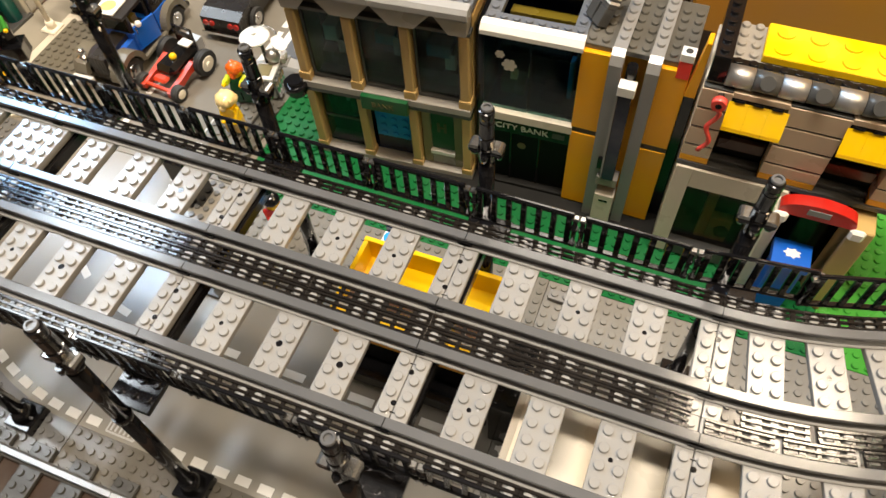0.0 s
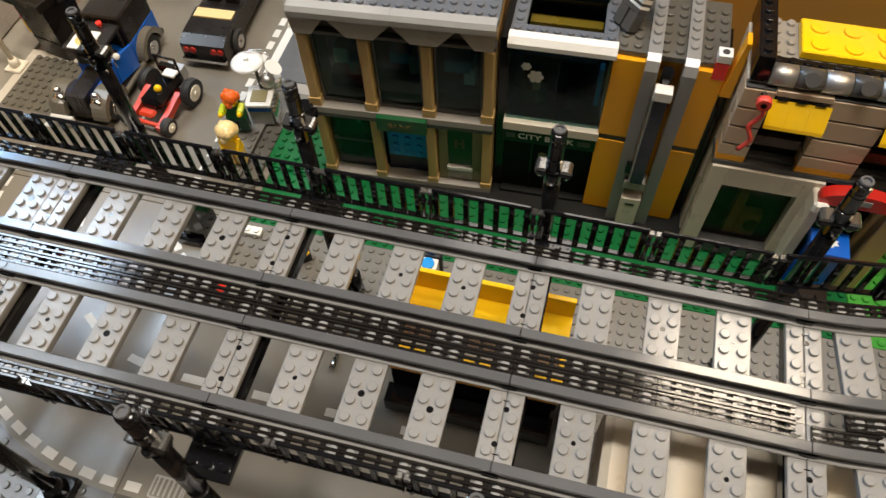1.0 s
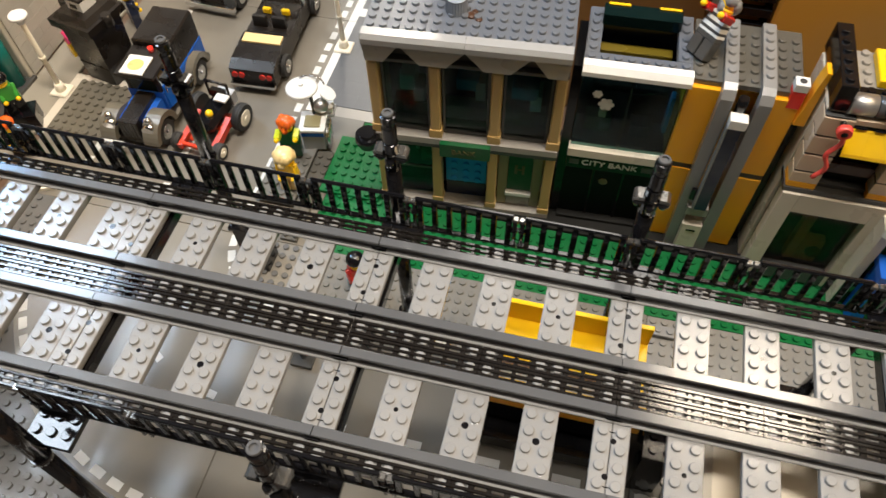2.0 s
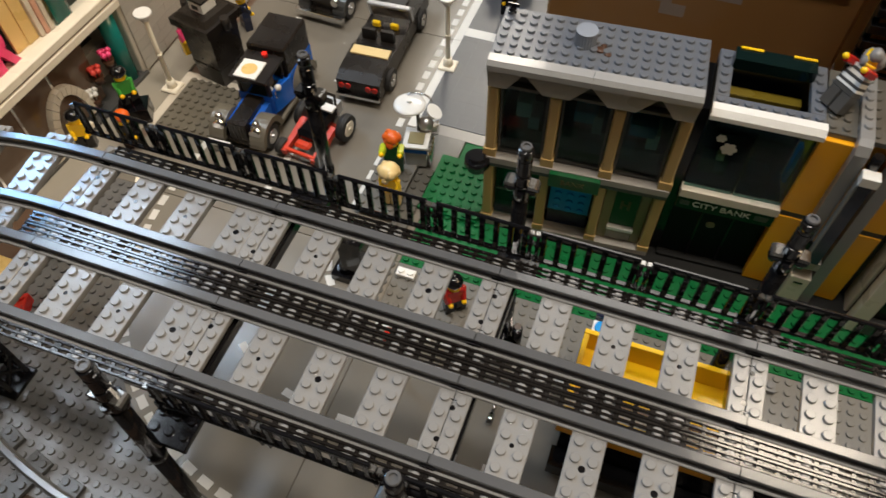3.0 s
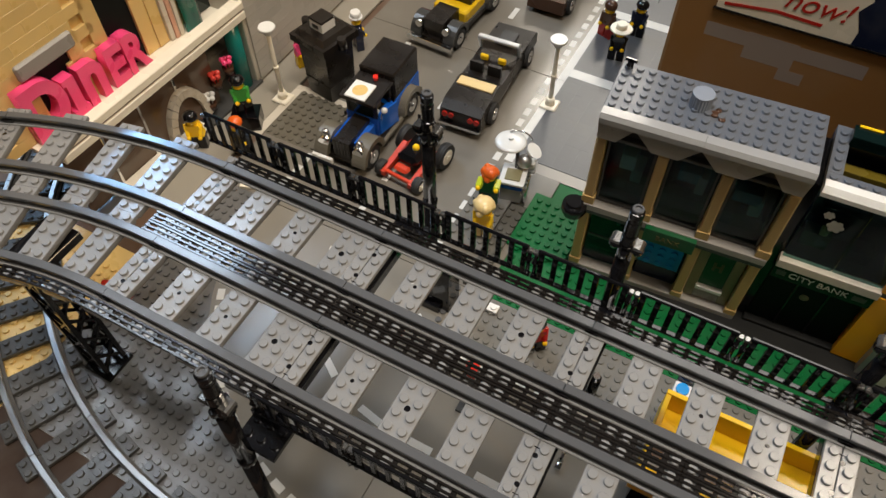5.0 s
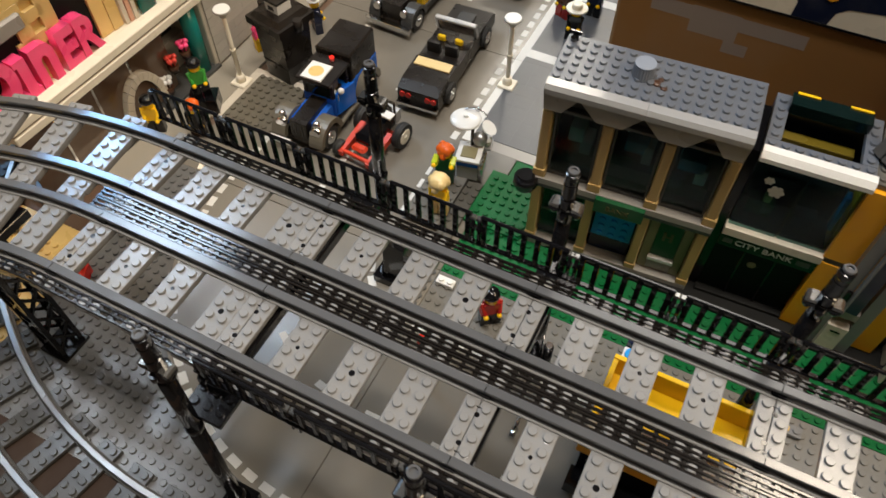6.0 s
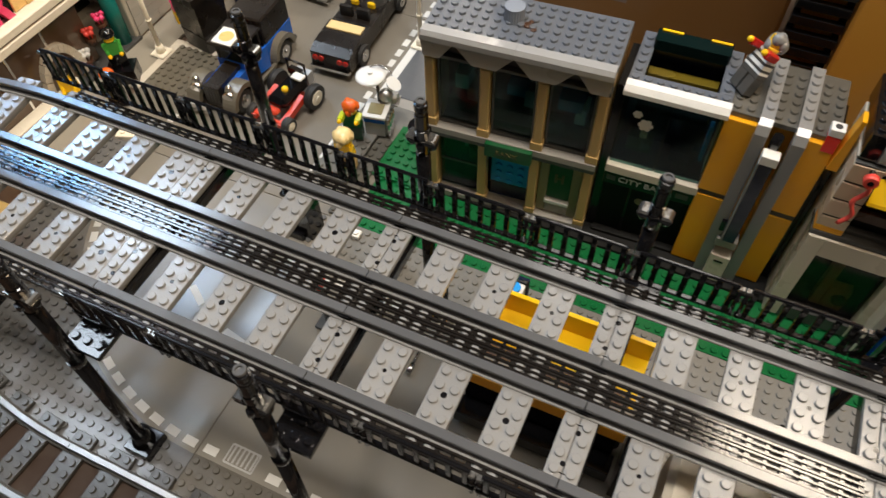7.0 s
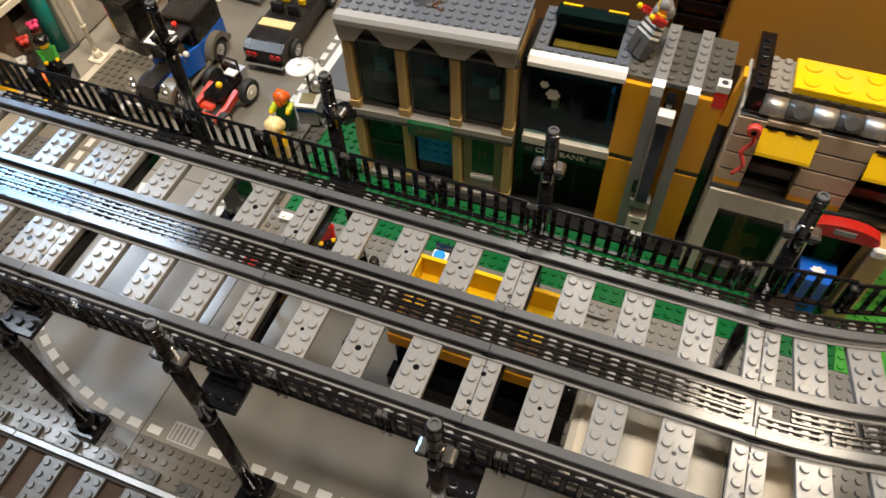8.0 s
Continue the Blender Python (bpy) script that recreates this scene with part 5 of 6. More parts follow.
def dark_hut(x, y, w, d, h, rz=0):
    th = thing("dark_cabin", x, y, 0, "black toy cabin under the raised track", "cabin", rz=rz)
    box_part("body", (0, 0, 0, w, d, h), BLACK, th)
    box_part("top", (-0.2, -0.2, h, w + 0.2, d + 0.2, h + 0.4), BLACK, th, studs=[(0.5 + i, 0.5 + j) for i in range(int(w)) for j in range(int(d))])
    return th


def lamp_box():
    th = thing("signal_box", 23.4, 15.4, 0, "white signal box with a blue round top under the track", "signal box")
    box_part("body", (-0.75, -0.55, 0, 0.65, 0.55, 6.8), WHITE, th)
    bm = bmesh.new()
    tube(bm, (-0.1, -0.05, 6.8), 0.52, 0.5, 0.2, 16)
    part("top_disc", bm, AZUREDISC, th, "bright blue disc")
    box_part("back_plate", (-0.7, 0.62, 4.0, 0.9, 0.9, 7.4), NAVY, th)
    return th


lamp_box()


def signal_post():
    th = thing("signal_post", 8.1, 9.1, 0, "grey toy signal post with a red lamp under the raised track", "signal")
    bm = bmesh.new()
    tube(bm, (0, 0, 0.3), 0.3, 0.28, 6.2, 12)
    part("pole", bm, DGREY, th)
    box_part("foot", (-0.95, -0.95, 0.02, 0.95, 0.95, 0.4), DGREY, th)
    bm = bmesh.new()
    cbox(bm, -0.5, -0.5, 6.5, 0.5, 0.5, 7.4, 0.08)
    stud(bm, 0, 0, 7.4)
    part("lamp", bm, REDGLASS, th, "clear red lamp brick")
    return th


signal_post()
bm = bmesh.new()
tube(bm, (0, 0, 0.0), 0.45, 0.45, 3.6, 14)
tube(bm, (0, 0, 3.6), 0.3, 0.3, 0.4, 12, mi=1)
solid("black_canister", bm, [BLACK, CHROME], "black canister with chrome cap under the raised track", "canister", "", "", 16.9, 14.9, 0, 0)
dark_hut(35.6, 4.5, 2, 5, 7.0)
dark_hut(-0.2, 16.6, 2.2, 2.2, 6.0)


# ---- small figures (plain toy shapes) ----
def figure(x, y, rz, legs, torso, head, hair, label, hair_h=0.75, z=0.0, hat=0, arms=None, short=False, stripes=False, hair_r=0.83):
    bm = bmesh.new()
    if short:
        cbox(bm, -0.7, -0.6, 1.5, 0.7, 0.6, 1.9, 0.06, mi=0)
    else:
        cbox(bm, -0.98, -0.45, 0, -0.05, 0.5, 1.5, 0.06, mi=0)
        cbox(bm, 0.05, -0.45, 0, 0.98, 0.5, 1.5, 0.06, mi=0)
        cbox(bm, -0.98, -0.48, 1.45, 0.98, 0.48, 1.85, 0.06, mi=0)
    b = [(-0.98, -0.48, 1.86), (0.98, -0.48, 1.86), (0.98, 0.48, 1.86), (-0.98, 0.48, 1.86), (-0.68, -0.46, 3.5), (0.68, -0.46, 3.5), (0.68, 0.46, 3.5), (-0.68, 0.46, 3.5)]
    v = [bm.verts.new(p) for p in b]
    for q in ((0, 3, 2, 1), (4, 5, 6, 7), (0, 1, 5, 4), (1, 2, 6, 5), (2, 3, 7, 6), (3, 0, 4, 7)):
        bm.faces.new([v[i] for i in q]).material_index = 1
    for k in range(3 if stripes else 0):
        w = 0.95 - 0.1 * k
        cbox(bm, -w, -0.5, 2.05 + 0.5 * k, w, 0.5, 2.27 + 0.5 * k, 0.02, mi=0)
    for s in (-1, 1):
        m = Matrix.Translation((0.86 * s, 0, 3.3)) @ Matrix.Rotation(s * 0.18, 4, "Y") @ Matrix.Rotation(-0.5 if arms is None else -1.7, 4, "X")
        w = 0.2 if arms is None else 0.3
        cbox(bm, -w, -w, -1.35, w, w, 0.1, 0.1, m, 1 if arms is None else 4)
        ball(bm, m @ Vector((0, -0.05, -1.55)), 0.26, 2, 8)
    tube(bm, (0, 0, 3.5), 0.36, 0.36, 0.15, 10, mi=2)
    tube(bm, (0, 0, 3.62), 0.58, 0.62, 0.22, 14, mi=2)
    tube(bm, (0, 0, 3.84), 0.62, 0.62, 0.72, 14, mi=2)
    tube(bm, (0, 0, 4.56), 0.62, 0.5, 0.15, 14, mi=2)
    if hat:
        tube(bm, (0, 0, 4.45), hat, hat * 0.96, 0.14, 18, mi=3)
        tube(bm, (0, 0, 4.58), 0.68, 0.6, 0.65, 14, mi=3)
    else:
        ball(bm, (0, 0.08, 4.42), hair_r, 3, 12, (1, 1, hair_h))
        ball(bm, (0, 0.32, 3.9), 0.55, 3, 10, (1.1, 0.7, 1.1))
        if hair_r != 0.83:              # loose locks
            for k in range(9):
                a = k * 0.72 - 0.6
                ball(bm, (0.72 * hair_r * math.cos(a), 0.1 + 0.72 * hair_r * math.sin(a), 4.5 - 0.22 * (k % 4)), 0.34 + 0.06 * (k % 3), 3, 8, (1, 1, 1.15))
    mats = [legs, torso, head, hair] + ([arms] if arms else [])
    return solid("toy_figure", bm, mats, label, "toy figure", "", "", x, y, z, rz)


figure(-0.4, 29.9, 15, DGREEN, GREEN, YELLOW, ORANGE, "toy figure with orange hair and green outfit on the pavement", arms=YELLOWGREEN, z=1.1, hair_h=0.8, hair_r=0.78)
figure(0.9, 25.9, 10, TAN, YELLOW, YELLOW, SAND, "toy figure with sandy hair beside the railing", z=1.0, hair_r=1.05)
figure(-30.2, 28.3, 50, BLACK, LIME, YELLOW, BLACK, "toy figure with black hair and bright green top", z=2.0)
figure(-26.4, 46.0, 140, NAVY, NAVY, YELLOW, WHITE, "toy figure in navy uniform with white cap", hat=0.85)
figure(2.9, 58.8, 10, BLACK, BLACK, YELLOW, CREAM, "toy figure in black with wide cream hat", hat=1.35)
figure(0.2, 62.5, -20, RED, BROWN, YELLOW, BROWN, "toy figure with red legs and brown top")
figure(3.6, 64.4, 0, BLACK, NAVY, YELLOW, BLACK, "toy figure in dark clothes behind the hat wearer")
figure(-30.5, 40.0, 60, YELLOW, PINK, YELLOW, BROWN, "toy figure with pink top and yellow legs by the lamp")
figure(-28.1, 24.5, 30, BLACK, BLACK, YELLOW, ORANGE, "toy figure in black and orange near the railing")
figure(-32.9, 22.9, 30, BLACK, YELLOW, YELLOW, BLACK, "toy figure with yellow top near the diner")
figure(10.6, 17.0, 40, BLACK, RED, YELLOW, BLACK, "toy figure with red top and black hair under the track")
robber = figure(34.6, 31.6, 0, DGREY, WHITE, YELLOW, LGREY, "toy figure with striped grey top leaning on the tower roof", z=18.9, arms=RED, stripes=True, hair_r=0.66)
robber.matrix_basis = at(34.6, 31.6, 19.1) @ Matrix.Rotation(math.radians(29), 4, Vector((-1.6, 1.35, 0))) @ Matrix.Rotation(math.radians(-50), 4, "Z")


bm = bmesh.new()
cbox(bm, -1.6, -1.2, 0.05, 1.6, 1.2, 2.0, 0.06)
solid("crate", bm, BLACK, "low black toy crate on the diner pavement", "crate", "", "", -30.2, 28.3, 0, 30)


# ---- vehicles on the street ----
def wheel(th, x, y, z, r, w, rim=CHROME, side=1):
    """A tyre with its rim, axle along x."""
    bm = bmesh.new()
    tube(bm, (x - w / 2, y, z), r * 0.93, r, w * 0.2, 20, m=ALONGX)
    tube(bm, (x - w * 0.3, y, z), r, r, w * 0.6, 20, m=ALONGX)
    tube(bm, (x + w * 0.3, y, z), r, r * 0.93, w * 0.2, 20, m=ALONGX)
    wh = part("wheel", bm, RUBBER, th, "black tyre")
    bm = bmesh.new()
    xx = x + side * (w / 2)
    m = ALONGX if side > 0 else Matrix.Rotation(-math.pi / 2, 4, "Y")
    tube(bm, (xx - side * 0.02, y, z), r * 0.62, r * 0.55, 0.08, 18, m=m)
    tube(bm, (xx + side * 0.05, y, z), r * 0.2, r * 0.16, 0.14, 10, m=m)
    part("rim", bm, rim, wh, "pale wheel rim")


def arch(bm, x0, x1, y, z, r0, r1, n=10, mi=0):
    """A mudguard over a wheel at (y, z)."""
    pts = [(y + r1 * math.cos(a), z + r1 * math.sin(a)) for a in [math.pi * i / n for i in range(n + 1)]]
    pts += [(y + r0 * math.cos(a), z + r0 * math.sin(a)) for a in [math.pi * (1 - i / n) for i in range(n + 1)]]
    prism(bm, pts, x0, x1, mi=mi, m=SIDE)


def old_truck():
    th = thing("police_truck", -16.9, 27.4, 0, "blue and black vintage toy truck with grey mudguards", "truck", rz=2)
    box_part("chassis", (-2.6, 0.4, 0.9, 2.6, 14.2, 1.5), JET, th)
    box_part("hood", (-0.95, 0.9, 2.4, 0.95, 5.0, 3.7), JET, th, "black engine hood")
    box_part("hood_side", (-1.6, 1.5, 1.5, 1.6, 5.0, 3.1), BLUE, th, "blue hood side")
    box_part("grille", (-1.05, 0.4, 1.5, 1.05, 0.9, 3.8), JET, th)
    for i in range(5):
        box_part("grille_bar", (-0.9 + 0.4 * i, 0.3, 1.7, -0.75 + 0.4 * i, 0.42, 3.6), DGREY, th)
    for x in (-2.1, 2.1):
        bm = bmesh.new()
        tube(bm, (x, 1.3, 3.0), 0.68, 0.6, 1.1, 14, m=Matrix.Rotation(math.pi / 2, 4, "X"))
        ball(bm, (x, 0.9, 3.9), 0.42)
        part("headlight", bm, CHROME, th, "chrome headlight")
    box_part("bumper", (-3.2, -0.75, 1.1, -0.7, -0.35, 1.75), WHITE, th, "white bumper bar")
    bm = bmesh.new()
    cbox(bm, -0.12, 0, 0, 0.12, 2.9, 3.0, 0.08)
    door = part("open_door", bm, BLUE, th, "blue cab door standing open", (2.1, 5.1, 1.7), -15)
    bm = bmesh.new()
    ball(bm, (0.2, 0.7, 3.1), 0.38)
    part("door_mirror", bm, WHITE, door, "white mirror")
    box_part("dash_trim", (0.2, 5.5, 3.8, 1.4, 6.2, 4.3), YELLOW, th, "yellow piece in the cab")
    for s in (-1, 1):
        for y in (2.0, 11.0):
            bm = bmesh.new()
            arch(bm, min(s * 1.5, s * 3.15), max(s * 1.5, s * 3.15), y, 1.5, 1.62, 2.25, 14)
            part("mudguard", bm, PARK, th, "grey mudguard")
            wheel(th, s * 2.55, y, 1.45, 1.42, 0.9, CHROME, s)
    for x in (-3.0, 1.8):
        box_part("running_board", (x, 4.2, 1.1, x + 1.2, 8.8, 1.45), PARK, th, "grey running board")
    bm = bmesh.new()
    tube(bm, (2.3, 5.3, 3.7), 0.07, 0.07, 0.9, 8)
    part("mirror_arm", bm, CHROME, th)
    box_part("driver", (0.1, 6.3, 3.9, 1.2, 7.2, 4.9), DULLYELLOW, th, "dull yellow piece on the seat")
    box_part("cab_lower", (-2.0, 5.0, 1.5, 2.0, 8.4, 3.8), BLUE, th, "blue cab door")
    for x in (-1.85, 1.45):
        for y in (5.0, 8.0):
            box_part("cab_post", (x, y, 3.8, x + 0.4, y + 0.4, 6.1), JET, th)
    box_part("windscreen", (-1.45, 5.05, 3.8, 1.45, 5.2, 6.0), SMOKE, th, "dark windscreen")
    box_part("seat", (-1.4, 6.4, 3.0, 1.4, 7.6, 3.9), JET, th)
    box_part("cab_roof", (-2.1, 4.2, 6.1, 2.1, 8.6, 6.5), JET, th, "black cab roof")
    tile = box_part("roof_tile", (-1.5, 4.3, 6.52, 1.0, 7.0, 6.72), WHITE, th, "white roof tile with gold badge")
    bm = bmesh.new()
    tube(bm, (-0.25, 5.6, 6.72), 0.75, 0.85, 0.02, 16)
    part("badge", bm, TAN, tile, "gold round badge")
    box_part("van_body", (-2.2, 8.6, 1.5, 2.2, 14.2, 7.2), JET, th, "black box body", c=0.2)
    box_part("body_stripe", (-2.26, 8.7, 1.6, 2.26, 14.1, 3.9), BLUE, th, "blue lower body")
    bm = bmesh.new()
    tube(bm, (0.3, 8.0, 6.52), 0.3, 0.28, 0.5, 12)
    part("beacon", bm, REDGLASS, th, "red beacon")
    bm = bmesh.new()
    ball(bm, (1.6, 5.6, 4.4), 0.34)
    part("side_mirror", bm, WHITE, th)
    return th


old_truck()


def red_kart():
    th = thing("red_kart", -10.1, 31.2, 0, "red framed toy kart with black body and white-rimmed wheels", "kart", rz=-6)
    for b in ((-2.0, -3.0, 1.0, 2.0, -2.6, 1.4), (-2.0, -2.6, 1.0, -1.6, 2.4, 1.4), (1.6, -2.6, 1.0, 2.0, 2.4, 1.4), (-1.6, 0.0, 1.0, 1.6, 0.5, 1.4), (-1.6, 2.0, 1.0, 1.6, 2.4, 1.4)):
        box_part("frame_bar", b, KARTRED, th, "red frame bar", c=0.08)
    box_part("body", (-1.3, -1.4, 1.42, 1.3, 3.4, 2.8), BLACK, th, "glossy black body", c=0.5)
    box_part("nose", (-0.9, -2.5, 1.42, 0.9, -1.42, 2.0), KARTRED, th, "red nose", c=0.25)
    box_part("seat_back", (-0.8, 2.6, 3.0, 0.8, 3.2, 4.0), JET, th, "black seat back")
    box_part("engine", (-1.0, 3.4, 1.4, 1.0, 4.4, 2.9), SILVER, th, "silver engine")
    box_part("white_panel", (0.2, 1.6, 3.6, 1.6, 2.6, 3.85), WHITE, th, "white top panel")
    for s in (-1, 1):
        bm = bmesh.new()
        prism(bm, [(-3.2, 0.7), (-1.0, 0.8), (1.2, 1.5), (1.2, 2.2), (-1.2, 1.6), (-3.2, 1.3)], min(s * 1.5, s * 2.1), max(s * 1.5, s * 2.1), m=SIDE)
        part("side_pod", bm, KARTRED, th, "sloping red side piece")
    bm = bmesh.new()
    for x in (-1.2, 1.2):
        tube(bm, (x, 3.0, 2.8), 0.14, 0.14, 2.0, 8)
    tube(bm, (-1.3, 3.0, 4.8), 0.14, 0.14, 2.6, 8, m=ALONGX)
    part("roll_bar", bm, JET, th, "black roll bar")
    bm = bmesh.new()
    ball(bm, (0.2, 0.4, 2.95), 0.42)
    part("knob", bm, YELLOW, th, "yellow knob")
    for x, y, r in ((-2.4, -2.4, 0.9), (2.4, -2.4, 0.9), (-2.5, 2.2, 1.5), (2.6, 2.2, 1.5)):
        wheel(th, x, y, r, r, 0.9, CREAM, 1 if x > 0 else -1)
    return th


red_kart()


def black_car():
    th = thing("black_car", -8.1, 38.4, 0, "black open toy car with yellow stripe and red tail lights", "car", rz=3)
    L = 17.5
    bm = bmesh.new()
    prism(bm, [(0, 1.0), (L, 1.0), (L, 2.4), (L - 0.6, 2.9), (11.5, 3.2), (6.0, 3.2), (5.2, 3.6), (1.2, 3.5), (0, 3.0)], -2.5, 2.5, m=SIDE)
    part("body", bm, JET, th, "black car body")
    box_part("stripe", (-2.2, 3.7, 3.45, 2.2, 5.1, 3.75), SAND, th, "yellow tile stripe")
    box_part("cockpit", (-2.3, 6.2, 2.8, 2.3, 11.0, 3.25), JET, th)
    for x in (-1.9, 0.3):
        box_part("seat_back", (x, 6.8, 3.2, x + 1.6, 7.3, 4.6), JET, th, "black seat")
        box_part("seat_trim", (x + 0.3, 9.0, 3.2, x + 1.3, 9.5, 4.0), YELLOW, th, "yellow trim", c=0.15)
    bm = bmesh.new()
    prism(bm, [(11.3, 3.2), (11.6, 3.2), (11.0, 5.0), (10.7, 5.0)], -2.3, 2.3, m=SIDE)
    ws = part("windscreen", bm, BROWNPANE, th, "tinted windscreen")
    ws.visible_shadow = False
    bm = bmesh.new()
    cbox(bm, -2.6, 10.5, 4.85, 2.6, 11.2, 5.25, 0.1)
    for x in (-2.6, 2.3):
        prism(bm, [(11.2, 3.2), (11.7, 3.2), (11.1, 5.0), (10.6, 5.0)], x, x + 0.3, m=SIDE)
    part("windscreen_frame", bm, SILVER, ws, "silver windscreen frame")
    for x in (-2.2, 0.9):
        bm = bmesh.new()
        for k in (0.3, 1.05):
            tube(bm, (x + k, 0.02, 2.3), 0.36, 0.32, 0.2, 14, m=Matrix.Rotation(math.pi / 2, 4, "X"))
        part("tail_light", bm, RED, th, "dark red tail light")
    box_part("bumper", (-2.5, -0.5, 1.0, 2.5, -0.02, 1.4), CHROME, th, "silver bumper")
    box_part("hood_scoop", (-1.0, 12.6, 3.0, 1.0, 15.0, 3.5), DGREY, th)
    for x in (-2.5, 2.5):
        for y in (3.2, 14.2):
            wheel(th, x, y, 1.3, 1.3, 0.8, CHROME, 1 if x > 0 else -1)
    return th


black_car()


def yellow_car():
    th = thing("yellow_taxi", -18.2, 49.8, 0, "grey and yellow vintage toy car with chrome bumper", "car", rz=-3)
    box_part("chassis", (-2.6, 0.3, 0.9, 2.6, 14, 1.5), JET, th)
    box_part("hood", (-1.4, 0.7, 1.5, 1.4, 4.6, 3.7), JET, th, "black hood")
    box_part("body", (-2.4, 4.6, 1.5, 2.4, 13.6, 3.2), YELLOW, th, "yellow body", c=0.2)
    box_part("body_sill", (-2.6, 4.6, 1.2, 2.6, 13.6, 1.9), DGREY, th)
    box_part("cab", (-2.0, 6.4, 3.2, 2.0, 12.4, 5.2), JET, th)
    box_part("cab_roof", (-2.2, 6.0, 5.2, 2.2, 12.8, 5.6), YELLOW, th)
    box_part("bumper", (-3.2, -0.5, 0.9, 3.2, 0.1, 1.5), CHROME, th, "chrome bumper")
    for s in (-1, 1):
        for y in (2.2, 11.2):
            bm = bmesh.new()
            arch(bm, min(s * 1.6, s * 3.1), max(s * 1.6, s * 3.1), y, 1.4, 1.5, 1.95)
            part("mudguard", bm, DGREY, th, "grey mudguard")
            wheel(th, s * 2.6, y, 1.35, 1.35, 0.9, CHROME, s)
        bm = bmesh.new()
        tube(bm, (s * 1.9, 1.0, 2.9), 0.5, 0.45, 0.7, 12, m=Matrix.Rotation(math.pi / 2, 4, "X"))
        part("headlight", bm, CHROME, th, "chrome headlight")
    return th


yellow_car()


def far_car(x, y, mat, label):
    th = thing("far_car", x, y, 0, label, "car")
    bm = bmesh.new()
    prism(bm, [(0, 0.8), (10, 0.8), (10, 2.4), (7.5, 2.8), (6.6, 4.4), (2.8, 4.4), (2.0, 2.9), (0, 2.6)], -2.5, 2.5, m=SIDE)
    part("body", bm, mat, th)
    for xx in (-2.5, 2.5):
        for yy in (2.2, 7.8):
            wheel(th, xx, yy, 1.2, 1.2, 0.8, CHROME, 1 if xx > 0 else -1)
    return th


far_car(-8.3, 62.6, BROWN, "dark brown toy car far down the street")
far_car(-24.6, 62.0, RED, "red toy car far down the street")
far_car(-16.0, 72.0, NAVY, "dark blue toy car far down the street")


# ---- street furniture ----
def street_lamp(x, y, h):
    th = thing("street_lamp", x, y, 0, "cream toy street lamp with round flat lamp head", "street lamp", "street lamps")
    bm = bmesh.new()
    cbox(bm, -1, -1, 0.02, 1, 1, 0.35, 0.12)
    tube(bm, (0, 0, 0.35), 0.6, 0.45, 0.9, 14)
    part("foot", bm, CREAM, th)
    bm = bmesh.new()
    tube(bm, (0, 0, 1.2), 0.28, 0.25, h - 2.2, 12)
    tube(bm, (0, 0, h * 0.45), 0.36, 0.36, 0.3, 12)
    part("pole", bm, CREAM, th)
    bm = bmesh.new()
    tube(bm, (0, 0, h - 1.1), 0.42, 0.55, 0.5, 14)
    tube(bm, (0, 0, h - 0.6), 0.7, 1.0, 0.25, 20)
    tube(bm, (0, 0, h - 0.35), 1.0, 0.9, 0.25, 20)
    part("lamp_head", bm, WHITE, th, "white round lamp head")
    return th


street_lamp(-29.2, 33.6, 10.4)
street_lamp(-0.9, 47.3, 9.6)


def kiosk():
    th = thing("news_kiosk", -25.0, 37.9, 0, "black tapered kiosk tower with a white block on top", "kiosk", rz=-12)
    bm = bmesh.new()
    lo, hi = 2.1, 2.6
    for z0, z1, a, b in ((0, 7.4, 1.9, 2.15), (7.4, 8.3, 2.7, 2.7), (8.3, 8.9, 2.3, 1.9)):
        v = [bm.verts.new((s * r, t * r, z)) for z, r in ((z0, a), (z1, b)) for s, t in ((-1, -1), (1, -1), (1, 1), (-1, 1))]
        for q in ((3, 2, 1, 0), (4, 5, 6, 7), (0, 1, 5, 4), (1, 2, 6, 5), (2, 3, 7, 6), (3, 0, 4, 7)):
            bm.faces.new([v[i] for i in q])
    part("tower", bm, JET, th, "black tower")
    for z in (2.4, 4.9):
        box_part("ridge", (-2.07, -2.07, z, 2.07, 2.07, z + 0.12), JET, th)
    box_part("block", (-1.0, -1.0, 8.9, 1.0, 1.0, 10.0), WHITE, th, "white printed block")
    box_part("block_lid", (-1.02, -1.02, 10.0, 1.02, 1.02, 10.3), JET, th, "black lid")
    box_part("block_mark", (-0.5, -1.04, 9.2, 0.4, -1.0, 9.7), DGREY, th, "grey printed bars")
    for s in (-1, 1):
        bm = bmesh.new()
        tube(bm, (s * 2.8, 0, 7.4), 0.55, 0.5, 1.3, 12)
        part("corner_knob", bm, JET, th)
    return th


kiosk()


